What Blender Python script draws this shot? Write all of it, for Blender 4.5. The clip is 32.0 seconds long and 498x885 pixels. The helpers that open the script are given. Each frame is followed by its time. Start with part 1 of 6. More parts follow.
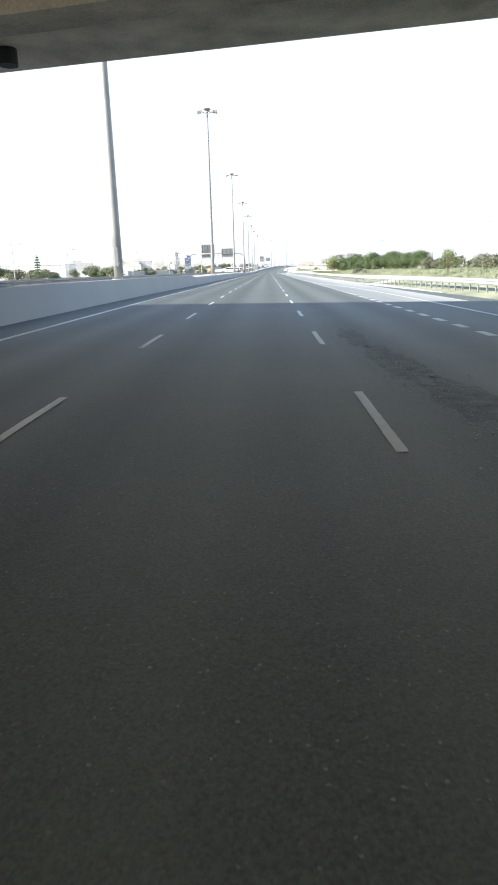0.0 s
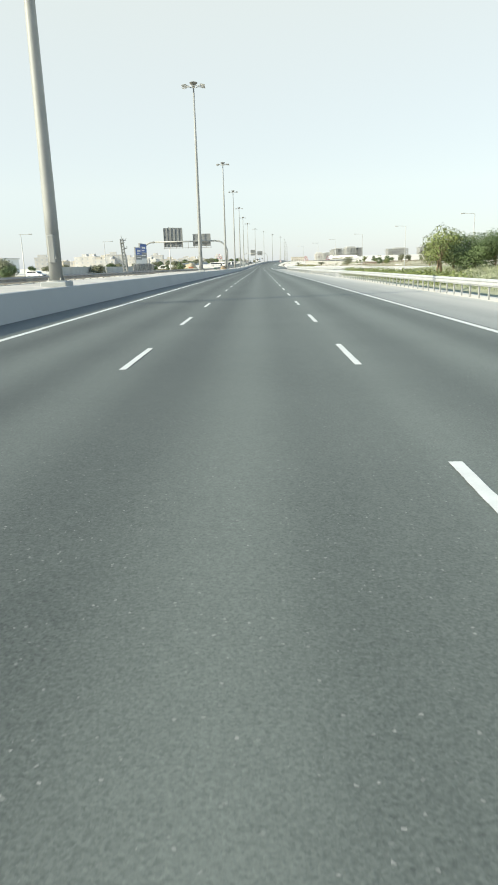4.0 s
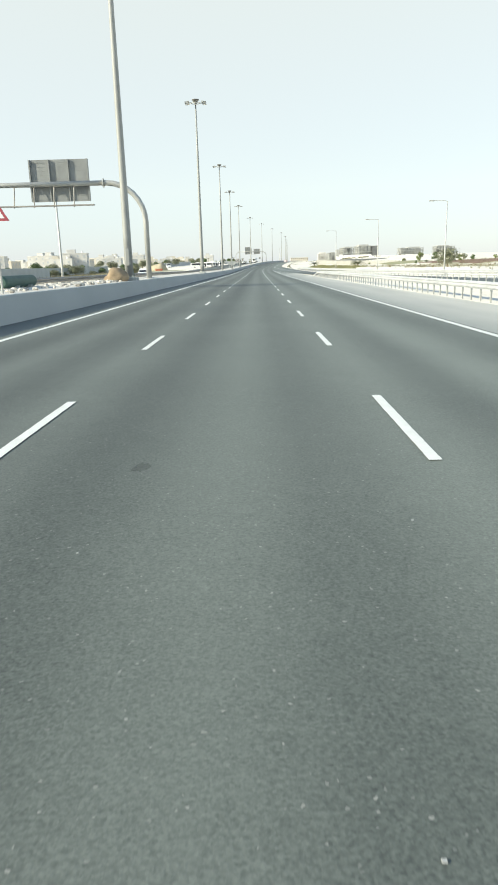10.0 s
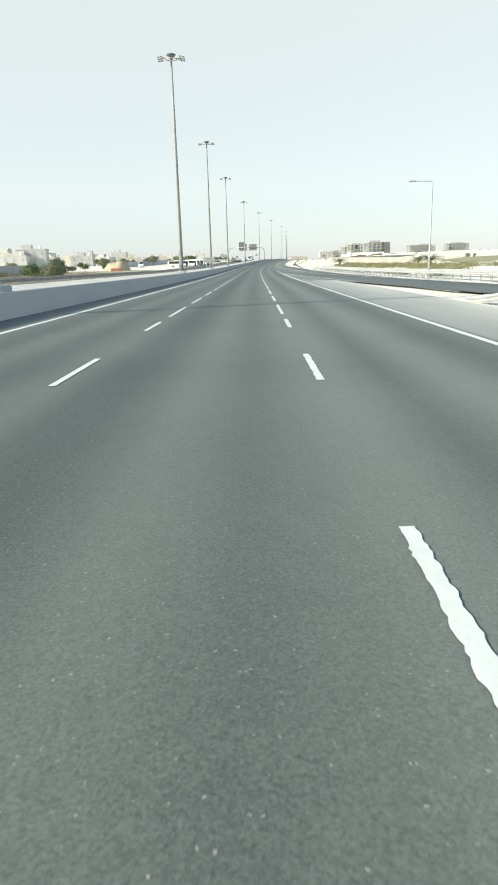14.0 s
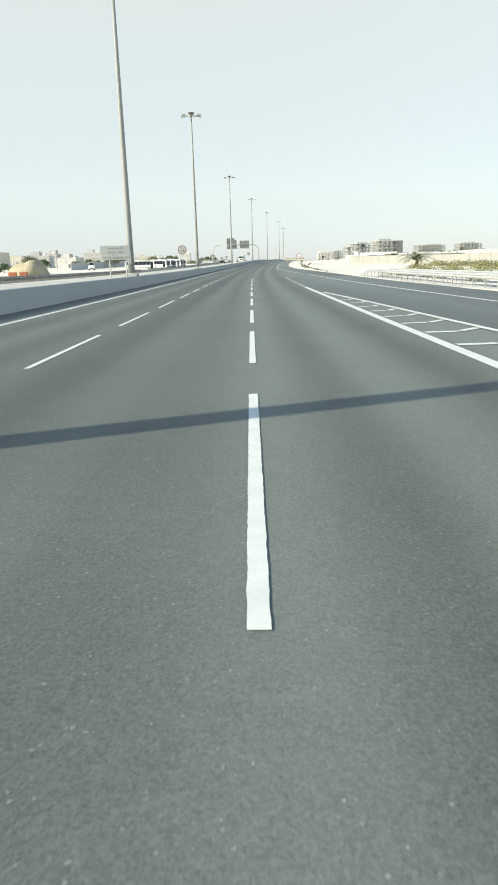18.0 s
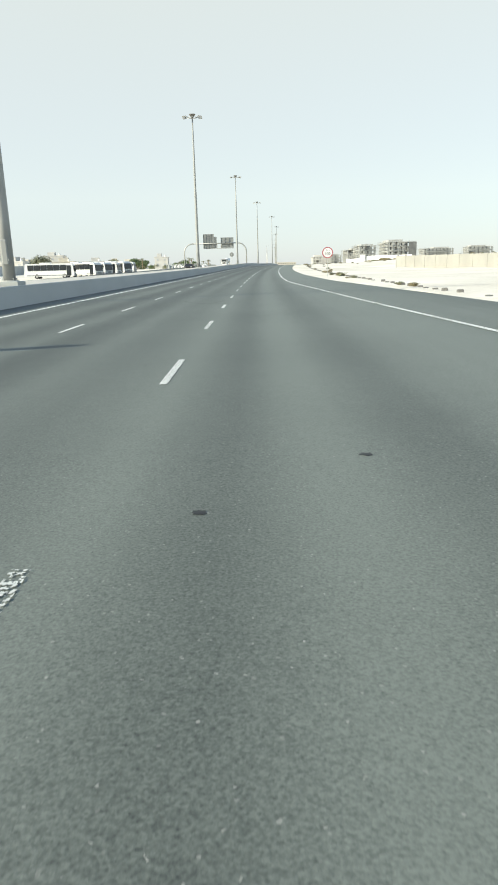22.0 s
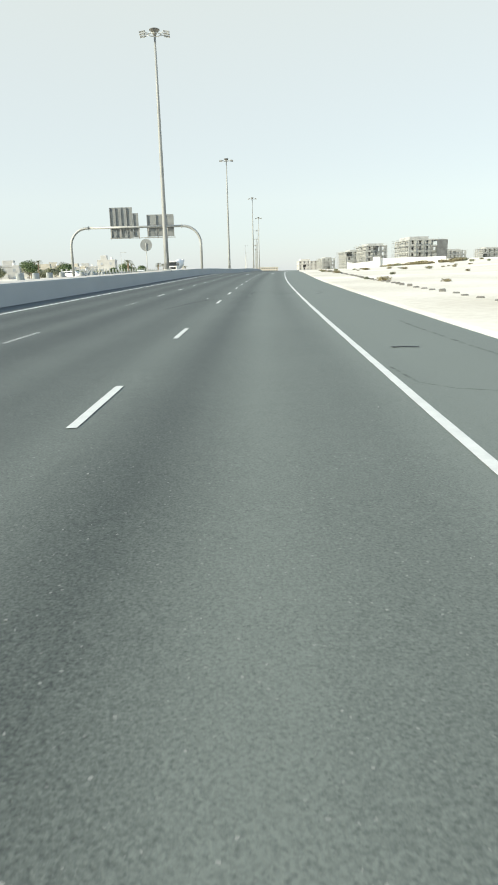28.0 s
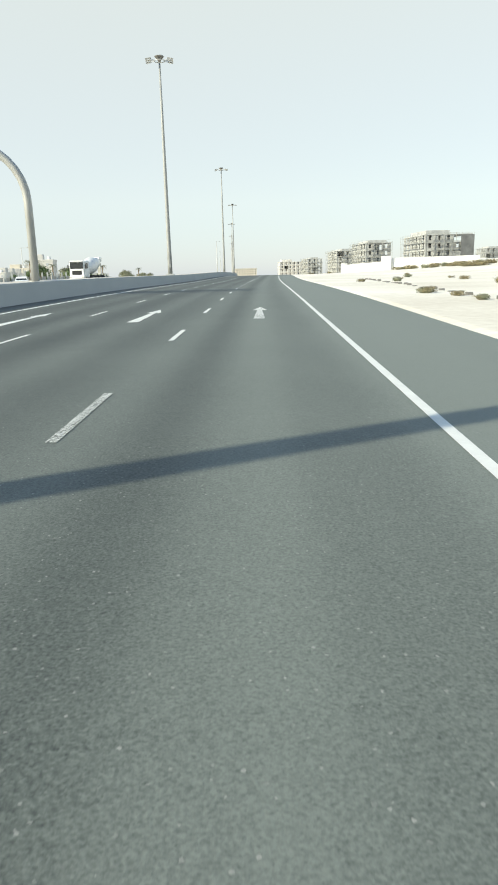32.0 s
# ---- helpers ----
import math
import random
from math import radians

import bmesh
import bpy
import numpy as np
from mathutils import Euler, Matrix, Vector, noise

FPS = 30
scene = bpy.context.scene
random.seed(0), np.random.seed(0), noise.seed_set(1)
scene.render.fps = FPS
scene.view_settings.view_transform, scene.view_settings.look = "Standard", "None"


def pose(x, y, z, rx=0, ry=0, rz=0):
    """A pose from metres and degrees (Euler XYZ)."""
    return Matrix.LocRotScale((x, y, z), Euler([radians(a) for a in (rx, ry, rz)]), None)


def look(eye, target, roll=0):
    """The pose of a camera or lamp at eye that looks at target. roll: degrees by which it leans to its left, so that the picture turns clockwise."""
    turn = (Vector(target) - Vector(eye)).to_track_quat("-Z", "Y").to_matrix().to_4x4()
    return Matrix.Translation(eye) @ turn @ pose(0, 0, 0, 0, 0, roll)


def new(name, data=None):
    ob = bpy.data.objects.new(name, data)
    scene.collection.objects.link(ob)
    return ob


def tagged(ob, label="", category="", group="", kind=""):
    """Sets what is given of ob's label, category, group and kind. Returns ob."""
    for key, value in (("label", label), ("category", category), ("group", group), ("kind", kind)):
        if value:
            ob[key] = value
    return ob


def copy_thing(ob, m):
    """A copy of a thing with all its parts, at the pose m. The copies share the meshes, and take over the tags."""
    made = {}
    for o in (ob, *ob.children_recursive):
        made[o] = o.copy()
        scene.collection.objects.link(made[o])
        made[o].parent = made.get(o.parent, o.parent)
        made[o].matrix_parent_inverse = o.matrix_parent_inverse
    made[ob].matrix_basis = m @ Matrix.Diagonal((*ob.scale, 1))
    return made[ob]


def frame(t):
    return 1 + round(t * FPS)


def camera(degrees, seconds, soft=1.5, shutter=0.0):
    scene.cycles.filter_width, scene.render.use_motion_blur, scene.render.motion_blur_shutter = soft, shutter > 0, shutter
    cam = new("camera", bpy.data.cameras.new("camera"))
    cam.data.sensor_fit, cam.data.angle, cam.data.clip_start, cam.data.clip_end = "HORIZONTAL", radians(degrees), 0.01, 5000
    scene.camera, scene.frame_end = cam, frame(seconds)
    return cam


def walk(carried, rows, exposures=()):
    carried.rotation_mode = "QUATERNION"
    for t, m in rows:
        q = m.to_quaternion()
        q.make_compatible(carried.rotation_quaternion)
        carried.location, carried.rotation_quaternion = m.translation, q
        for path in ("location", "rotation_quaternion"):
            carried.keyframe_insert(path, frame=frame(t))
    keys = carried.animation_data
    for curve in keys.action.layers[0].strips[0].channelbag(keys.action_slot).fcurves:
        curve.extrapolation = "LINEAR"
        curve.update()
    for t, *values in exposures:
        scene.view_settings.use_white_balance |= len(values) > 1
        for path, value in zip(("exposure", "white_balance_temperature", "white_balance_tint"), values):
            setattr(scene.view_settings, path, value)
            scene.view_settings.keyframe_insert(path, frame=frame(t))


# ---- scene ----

# ------------------------------------------------------------------ camera
cam = camera(41.4, 32.0, soft=1.8, shutter=0.014)
LEAN = -1.43
PATH = [
    (0, -1.13, 26.85, 1.521, 1.82, -14.80), (1, -1.21, 47.76, 1.521, 1.50, -14.89), (2, -1.27, 68.47, 1.486, 1.34, -15.05),
    (3, -1.33, 89.00, 1.413, 1.43, -15.14), (3.5, -1.35, 99.21, 1.370, 1.28, -15.20), (5.5, -1.29, 140.36, 1.229, 1.00, -15.18),
    (6, -1.28, 150.60, 1.201, 1.04, -15.12), (7, -1.22, 171.15, 1.140, 1.07, -15.15), (8, -1.07, 191.71, 1.058, 0.91, -15.16),
    (9, -0.93, 212.51, 0.956, 1.08, -15.12), (10, -0.80, 233.82, 0.850, 0.88, -15.09), (11, -0.61, 254.75, 0.758, 0.71, -15.15),
    (12, -0.41, 275.72, 0.672, 0.68, -15.11), (13, -0.21, 296.66, 0.588, 0.64, -15.12), (14, 0.02, 317.47, 0.504, 0.65, -15.17),
    (14.5, 0.13, 327.74, 0.461, 0.74, -15.08), (16.5, 0.66, 368.96, 0.323, 0.38, -15.19), (17, 0.83, 379.30, 0.296, 0.38, -15.12),
    (18, 1.21, 400.03, 0.255, 0.13, -15.02), (19, 1.72, 421.05, 0.244, -0.09, -14.97), (20, 2.23, 442.01, 0.266, -0.25, -14.83),
    (21, 2.75, 463.40, 0.322, -0.48, -14.66), (22, 3.36, 484.29, 0.419, -0.76, -14.63), (23, 4.08, 504.32, 0.558, -0.97, -14.55),
    (24, 4.94, 525.17, 0.737, -1.49, -14.52), (25, 5.94, 545.87, 0.935, -1.80, -14.41), (25.5, 6.47, 556.29, 1.041, -1.91, -14.38),
    (27.5, 8.83, 598.10, 1.530, -2.33, -14.29), (28, 9.47, 608.36, 1.669, -2.47, -14.27), (29, 10.82, 628.79, 1.974, -2.85, -14.24),
    (30, 12.25, 648.07, 2.278, -3.33, -14.22), (31, 13.87, 666.99, 2.579, -3.81, -14.15), (32, 15.72, 685.77, 2.904, -4.31, -14.23)]


def aim(x, y, z, yaw, pitch):
    a, p = radians(yaw), radians(pitch)
    return look((x, y, z), (x - math.sin(a) * math.cos(p), y + math.cos(a) * math.cos(p), z + math.sin(p)), LEAN)


BASE_EV, KELVIN, TINT = 0.30, 7040, 1
walk(cam, [(t, aim(*r)) for t, *r in PATH],
     exposures=[(0, BASE_EV + 0.47, 6500, 10), (0.5, BASE_EV + 0.30, 6700, 7), (1.0, BASE_EV + 0.10, 7180, 5), (1.5, BASE_EV + 0.06, KELVIN, TINT), (3.0, BASE_EV + 0.07, KELVIN, TINT), (6.0, BASE_EV + 0.05, KELVIN, TINT), (8.0, BASE_EV + 0.12, KELVIN, TINT), (11.0, BASE_EV + 0.08, KELVIN, TINT), (15.0, BASE_EV + 0.04, KELVIN, TINT), (19.0, BASE_EV, KELVIN, TINT), (32, BASE_EV, KELVIN, TINT)])

# ------------------------------------------------------------------ sky and sun
SUN_EL = radians(26.5)
SUN_TO = Vector((-1.0, -0.41, 0)).normalized() * math.cos(SUN_EL) + Vector((0, 0, math.sin(SUN_EL)))
world = bpy.data.worlds.new("sky")
scene.world = world
world.use_nodes = True
wn = world.node_tree
wn.nodes.clear()
w_out = wn.nodes.new("ShaderNodeOutputWorld")
w_bg = wn.nodes.new("ShaderNodeBackground")
w_sky = wn.nodes.new("ShaderNodeTexSky")
w_sky.sky_type, w_sky.sun_disc = "NISHITA", False
w_sky.sun_elevation = SUN_EL
w_sky.sun_rotation = math.atan2(SUN_TO.x, SUN_TO.y)
w_sky.altitude, w_sky.air_density, w_sky.dust_density, w_sky.ozone_density = 10, 1.0, 0.4, 1.0
w_bg.inputs["Strength"].default_value = 0.045
# even dust haze over the whole sky
w_haze = wn.nodes.new("ShaderNodeBackground")
w_haze.inputs["Strength"].default_value = 0.57
# white near the horizon, blue overhead
w_co = wn.nodes.new("ShaderNodeTexCoord")
w_sep = wn.nodes.new("ShaderNodeSeparateXYZ")
w_ramp = wn.nodes.new("ShaderNodeValToRGB")
w_ramp.color_ramp.elements[0].color = (0.60, 0.70, 0.96, 1)
w_ramp.color_ramp.elements[1].color = (0.07, 0.22, 0.62, 1)
w_ramp.color_ramp.elements.new(0.38).color = (0.955, 0.98, 0.985, 1)
w_ramp.color_ramp.elements.new(0.52).color = (0.47, 0.64, 0.90, 1)
w_ramp.color_ramp.elements.new(0.72).color = (0.20, 0.38, 0.72, 1)
w_ramp.color_ramp.elements.new(0.10).color = (0.845, 0.885, 1.0, 1)
wn.links.new(w_co.outputs["Generated"], w_sep.inputs[0])
wn.links.new(w_sep.outputs["Z"], w_ramp.inputs["Fac"])
wn.links.new(w_ramp.outputs[0], w_haze.inputs["Color"])
w_add = wn.nodes.new("ShaderNodeAddShader")
wn.links.new(w_sky.outputs[0], w_bg.inputs["Color"])
wn.links.new(w_bg.outputs[0], w_add.inputs[0])
wn.links.new(w_haze.outputs[0], w_add.inputs[1])
wn.links.new(w_add.outputs[0], w_out.inputs["Surface"])
sun = new("sun", bpy.data.lights.new("sun", "SUN"))
sun.data.energy, sun.data.angle, sun.data.color = 5.0, radians(0.6), (1.0, 0.94, 0.85)
sun.matrix_world = look(SUN_TO * 50, (0, 0, 0))


# ------------------------------------------------------------------ materials
def mat(name, color, rough=0.7, metal=0.0, var=0.15, scale=3.0, fine=60.0, bump=0.0, tint=None, spec=0.5):
    """A surface with variation at two scales: patches (scale) and grain (fine)."""
    m = bpy.data.materials.new(name)
    m.use_nodes = True
    t = m.node_tree
    b = t.nodes["Principled BSDF"]
    co = t.nodes.new("ShaderNodeTexCoord")
    n1, n2 = t.nodes.new("ShaderNodeTexNoise"), t.nodes.new("ShaderNodeTexNoise")
    n1.inputs["Scale"].default_value, n1.inputs["Detail"].default_value = scale, 5
    n2.inputs["Scale"].default_value, n2.inputs["Detail"].default_value = fine, 3
    mix = t.nodes.new("ShaderNodeMath")
    mix.operation = "MULTIPLY_ADD"
    mix.inputs[1].default_value = 0.45
    ramp = t.nodes.new("ShaderNodeValToRGB")
    lo = [c * (1 - var) for c in color]
    hi = [min(1, c * (1 + var)) for c in color]
    if tint:
        lo = [c * (1 - var) for c in tint]
    ramp.color_ramp.elements[0].position, ramp.color_ramp.elements[1].position = 0.5, 0.95
    ramp.color_ramp.elements[0].color, ramp.color_ramp.elements[1].color = (*lo, 1), (*hi, 1)
    t.links.new(co.outputs["Object"], n1.inputs["Vector"])
    t.links.new(co.outputs["Object"], n2.inputs["Vector"])
    t.links.new(n2.outputs["Fac"], mix.inputs[0])
    t.links.new(n1.outputs["Fac"], mix.inputs[2])
    t.links.new(mix.outputs[0], ramp.inputs["Fac"])
    t.links.new(ramp.outputs[0], b.inputs["Base Color"])
    b.inputs["Roughness"].default_value, b.inputs["Metallic"].default_value = rough, metal
    b.inputs["Specular IOR Level"].default_value = spec
    if bump:
        bp = t.nodes.new("ShaderNodeBump")
        bp.inputs["Strength"].default_value, bp.inputs["Distance"].default_value = bump, 0.02
        t.links.new(n2.outputs["Fac"], bp.inputs["Height"])
        t.links.new(bp.outputs[0], b.inputs["Normal"])
    return m


def asphalt(name, dark, light, speck=0.22, dust=0.0, lanes=False, blend=None):
    """Worn asphalt: fine stones, pale chips, long wheel bands along the road, patches."""
    m = bpy.data.materials.new(name)
    m.use_nodes = True
    t = m.node_tree
    b = t.nodes["Principled BSDF"]
    co = t.nodes.new("ShaderNodeTexCoord")

    def noise_at(scale, detail, stretch=None):
        n = t.nodes.new("ShaderNodeTexNoise")
        n.inputs["Scale"].default_value, n.inputs["Detail"].default_value = scale, detail
        if stretch:
            mp = t.nodes.new("ShaderNodeMapping")
            mp.inputs["Scale"].default_value = stretch
            t.links.new(co.outputs["UV" if lanes else "Object"], mp.inputs["Vector"])
            t.links.new(mp.outputs[0], n.inputs["Vector"])
        else:
            t.links.new(co.outputs["Object"], n.inputs["Vector"])
        return n

    grain, patch, mottle = noise_at(70, 4), noise_at(0.3, 5), noise_at(5.0, 6)
    clump = noise_at(48, 2)
    vor = t.nodes.new("ShaderNodeTexVoronoi")
    vor.inputs["Scale"].default_value = 84
    t.links.new(co.outputs["Object"], vor.inputs["Vector"])
    sep = t.nodes.new("ShaderNodeSeparateColor")
    t.links.new(vor.outputs["Color"], sep.inputs[0])
    band = noise_at(1.0, 2, (0.42, 0.004, 1))
    fine_band = noise_at(1.0, 3, (1.5, 0.02, 1))
    stone = t.nodes.new("ShaderNodeMath")
    stone.operation, stone.inputs[1].default_value = "MULTIPLY", 0.26
    t.links.new(sep.outputs[0], stone.inputs[0])
    total = stone.outputs[0]
    for node, weight in ((grain, 0.45), (clump, 0.60), (patch, 0.28), (mottle, 0.14), (band, 0.40 if lanes else 0.95), (fine_band, 0.28)):
        ma = t.nodes.new("ShaderNodeMath")
        ma.operation = "MULTIPLY_ADD"
        ma.inputs[1].default_value, ma.inputs[2].default_value = weight, 0.0
        t.links.new(node.outputs["Fac"], ma.inputs[0])
        if total is not None:
            t.links.new(total, ma.inputs[2])
        total = ma.outputs[0]
    if lanes:
        # wear across the lanes: polished lane centres, darker wheel tracks
        us = t.nodes.new("ShaderNodeSeparateXYZ")
        um = t.nodes.new("ShaderNodeMapRange")
        um.inputs["From Min"].default_value, um.inputs["From Max"].default_value = -9.5, 10.5
        wear = t.nodes.new("ShaderNodeValToRGB")
        wear.color_ramp.interpolation = "CARDINAL"
        stops = [(-9.5, 0.5), (-7.3, 0.70), (-6.4, 0.45), (-5.5, 0.70), (-4.6, 0.44), (-3.7, 0.70), (-2.75, 0.42), (-1.75, 0.78), (-0.95, 0.62), (0.1, 0.90), (0.95, 0.62), (1.8, 1.0), (2.75, 0.64), (3.5, 0.86), (5.2, 1.0)]
        wear.color_ramp.elements[0].position, wear.color_ramp.elements[1].position = 0.0, 1.0
        wear.color_ramp.elements[0].color, wear.color_ramp.elements[1].color = (0.5, 0.5, 0.5, 1), (0.6, 0.6, 0.6, 1)
        for u, g in stops[1:]:
            wear.color_ramp.elements.new((u + 9.5) / 20).color = (g, g, g, 1)
        wa = t.nodes.new("ShaderNodeMath")
        wa.operation = "MULTIPLY_ADD"
        wa.inputs[1].default_value = 1.05
        t.links.new(co.outputs["UV"], us.inputs[0])
        t.links.new(us.outputs["X"], um.inputs["Value"])
        t.links.new(um.outputs[0], wear.inputs["Fac"])
        t.links.new(wear.outputs[0], wa.inputs[0])
        t.links.new(total, wa.inputs[2])
        total = wa.outputs[0]
    if lanes:
        # the newer, darker surfacing of the farther stretch
        pos = t.nodes.new("ShaderNodeSeparateXYZ")
        newer = t.nodes.new("ShaderNodeMapRange")
        for key, value in (("From Min", 545), ("From Max", 625), ("To Min", 0.0), ("To Max", -0.16)):
            newer.inputs[key].default_value = value
        both = t.nodes.new("ShaderNodeMath")
        t.links.new(co.outputs["Object"], pos.inputs[0])
        t.links.new(pos.outputs["Y"], newer.inputs["Value"])
        t.links.new(newer.outputs[0], both.inputs[0])
        t.links.new(total, both.inputs[1])
        # coarser stones past the joint in the surfacing
        coarse = t.nodes.new("ShaderNodeMapRange")
        for key, value in (("From Min", 477.95), ("From Max", 478.0), ("To Min", 0.15), ("To Max", 0.90)):
            coarse.inputs[key].default_value = value
        pit, pit_c, pit_w = noise_at(62, 2), t.nodes.new("ShaderNodeMath"), t.nodes.new("ShaderNodeMath")
        pit_c.operation, pit_c.inputs[1].default_value = "SUBTRACT", 0.5
        pit_w.operation = "MULTIPLY_ADD"
        t.links.new(pos.outputs["Y"], coarse.inputs["Value"])
        t.links.new(pit.outputs["Fac"], pit_c.inputs[0])
        t.links.new(pit_c.outputs[0], pit_w.inputs[0])
        t.links.new(coarse.outputs[0], pit_w.inputs[1])
        t.links.new(both.outputs[0], pit_w.inputs[2])
        total = pit_w.outputs[0]
        # paler worn right lane and hard shoulder on that stretch
        side, along, pale_m = t.nodes.new("ShaderNodeMapRange"), t.nodes.new("ShaderNodeMapRange"), t.nodes.new("ShaderNodeMath")
        side.inputs["From Min"].default_value, side.inputs["From Max"].default_value, side.inputs["To Max"].default_value = 1.0, 3.6, 0.36
        along.inputs["From Min"].default_value, along.inputs["From Max"].default_value = 535, 610
        pale_m.operation = "MULTIPLY_ADD"
        t.links.new(us.outputs["X"], side.inputs["Value"])
        t.links.new(pos.outputs["Y"], along.inputs["Value"])
        t.links.new(side.outputs[0], pale_m.inputs[0])
        t.links.new(along.outputs[0], pale_m.inputs[1])
        t.links.new(total, pale_m.inputs[2])
        total = pale_m.outputs[0]
    span = t.nodes.new("ShaderNodeMapRange")
    lo_v, hi_v = (1.425, 2.385) if lanes else (1.075, 1.805)
    span.inputs["From Min"].default_value, span.inputs["From Max"].default_value = lo_v, hi_v
    t.links.new(total, span.inputs["Value"])
    ramp = t.nodes.new("ShaderNodeValToRGB")
    ramp.color_ramp.elements[0].color, ramp.color_ramp.elements[1].color = (*dark, 1), (*light, 1)
    t.links.new(span.outputs[0], ramp.inputs["Fac"])
    # single stones and pale chips
    chip = t.nodes.new("ShaderNodeMapRange")
    chip.inputs["From Min"].default_value, chip.inputs["From Max"].default_value = 1 - speck * 0.030, 1.0
    t.links.new(sep.outputs[1], chip.inputs["Value"])
    mc = t.nodes.new("ShaderNodeMix")
    mc.data_type = "RGBA"
    mc.inputs["B"].default_value = (0.30, 0.30, 0.27, 1)
    t.links.new(chip.outputs[0], mc.inputs["Factor"])
    t.links.new(ramp.outputs[0], mc.inputs["A"])
    last = mc.outputs["Result"]
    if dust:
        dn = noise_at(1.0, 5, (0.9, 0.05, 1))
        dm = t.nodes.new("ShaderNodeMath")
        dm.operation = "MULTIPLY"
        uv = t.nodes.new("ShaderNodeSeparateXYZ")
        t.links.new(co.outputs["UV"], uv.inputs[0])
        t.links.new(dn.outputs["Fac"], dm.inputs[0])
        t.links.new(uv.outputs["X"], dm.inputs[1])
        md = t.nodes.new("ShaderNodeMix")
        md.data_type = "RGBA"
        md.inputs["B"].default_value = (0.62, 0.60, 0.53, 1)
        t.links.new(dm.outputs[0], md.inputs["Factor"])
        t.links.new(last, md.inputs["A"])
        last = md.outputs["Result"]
    if blend:
        # dark new surfacing worn to the tone of the old road over a stretch (from, to, gain)
        py, along_y, tone = t.nodes.new("ShaderNodeSeparateXYZ"), t.nodes.new("ShaderNodeMapRange"), t.nodes.new("ShaderNodeMix")
        along_y.interpolation_type = "SMOOTHSTEP"
        for key, value in (("From Min", blend[0]), ("From Max", blend[1]), ("To Min", 1.0), ("To Max", blend[2])):
            along_y.inputs[key].default_value = value
        tone.data_type, tone.blend_type = "RGBA", "MULTIPLY"
        tone.inputs["Factor"].default_value = 1.0
        t.links.new(co.outputs["Object"], py.inputs[0])
        t.links.new(py.outputs["Y"], along_y.inputs["Value"])
        t.links.new(last, tone.inputs["A"])
        t.links.new(along_y.outputs[0], tone.inputs["B"])
        last = tone.outputs["Result"]
    t.links.new(last, b.inputs["Base Color"])
    b.inputs["Roughness"].default_value = 0.66
    b.inputs["Specular IOR Level"].default_value = 0.62
    bp = t.nodes.new("ShaderNodeBump")
    bp.inputs["Strength"].default_value, bp.inputs["Distance"].default_value = 0.24, 0.008
    t.links.new(grain.outputs["Fac"], bp.inputs["Height"])
    t.links.new(bp.outputs[0], b.inputs["Normal"])
    return m


def worn_paint(name, color, keep=0.42, fine=24):
    """Road paint with chips missing."""
    m = mat(name, color, 0.6, 0, 0.08, 4, 40)
    t = m.node_tree
    b = t.nodes["Principled BSDF"]
    out = t.nodes["Material Output"]
    n, n2 = t.nodes.new("ShaderNodeTexNoise"), t.nodes.new("ShaderNodeTexNoise")
    n.inputs["Scale"].default_value, n.inputs["Detail"].default_value = fine, 8
    n2.inputs["Scale"].default_value, n2.inputs["Detail"].default_value = 0.12, 3
    ge = t.nodes.new("ShaderNodeNewGeometry")
    t.links.new(ge.outputs["Position"], n.inputs["Vector"])
    t.links.new(ge.outputs["Position"], n2.inputs["Vector"])
    ad = t.nodes.new("ShaderNodeMath")
    ad.operation = "MULTIPLY_ADD"
    ad.inputs[1].default_value = 0.5
    t.links.new(n2.outputs["Fac"], ad.inputs[0])
    t.links.new(n.outputs["Fac"], ad.inputs[2])
    gt = t.nodes.new("ShaderNodeMath")
    gt.operation = "GREATER_THAN"
    gt.inputs[1].default_value = keep
    t.links.new(ad.outputs[0], gt.inputs[0])
    tr = t.nodes.new("ShaderNodeBsdfTransparent")
    mx = t.nodes.new("ShaderNodeMixShader")
    t.links.new(gt.outputs[0], mx.inputs[0])
    t.links.new(tr.outputs[0], mx.inputs[1])
    t.links.new(b.outputs[0], mx.inputs[2])
    t.links.new(mx.outputs[0], out.inputs["Surface"])
    return m


M_ASPHALT = asphalt("asphalt_worn", (0.042, 0.0500, 0.0430), (0.190, 0.211, 0.182), lanes=True)
M_RAMP = asphalt("asphalt_dark", (0.056, 0.066, 0.062), (0.142, 0.158, 0.146), blend=(405, 468, 1.5))
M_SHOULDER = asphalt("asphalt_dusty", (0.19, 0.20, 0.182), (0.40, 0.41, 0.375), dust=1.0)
M_PAINT = worn_paint("road_paint", (0.74, 0.745, 0.70), 0.46)
M_PAINT_OLD = worn_paint("road_paint_chipped", (0.70, 0.705, 0.665), 0.65, 58)
M_PAINT_EDGE = worn_paint("road_paint_flaking", (0.76, 0.765, 0.72), 0.675, 30)
M_PAINT_GONE = worn_paint("road_paint_worn_off", (0.62, 0.63, 0.59), 0.75, 40)
M_SAND = mat("sand", (0.86, 0.815, 0.715), 0.95, 0, 0.09, 0.07, 3.0, 0.25, (0.76, 0.69, 0.57))
M_GRAVEL = mat("gravelly_sand", (0.64, 0.60, 0.53), 0.95, 0, 0.16, 0.8, 14, 0.8)
M_CHIP = mat("loose_stone_chips", (0.36, 0.365, 0.35), 0.9, 0, 0.3, 6, 40)
M_CONCRETE = mat("barrier_concrete", (0.41, 0.425, 0.41), 0.85, 0, 0.05, 0.25, 30, 0.1)
M_SOFFIT = mat("bridge_concrete", (0.70, 0.60, 0.47), 0.9, 0, 0.2, 0.7, 18, 0.2, (0.52, 0.44, 0.34))
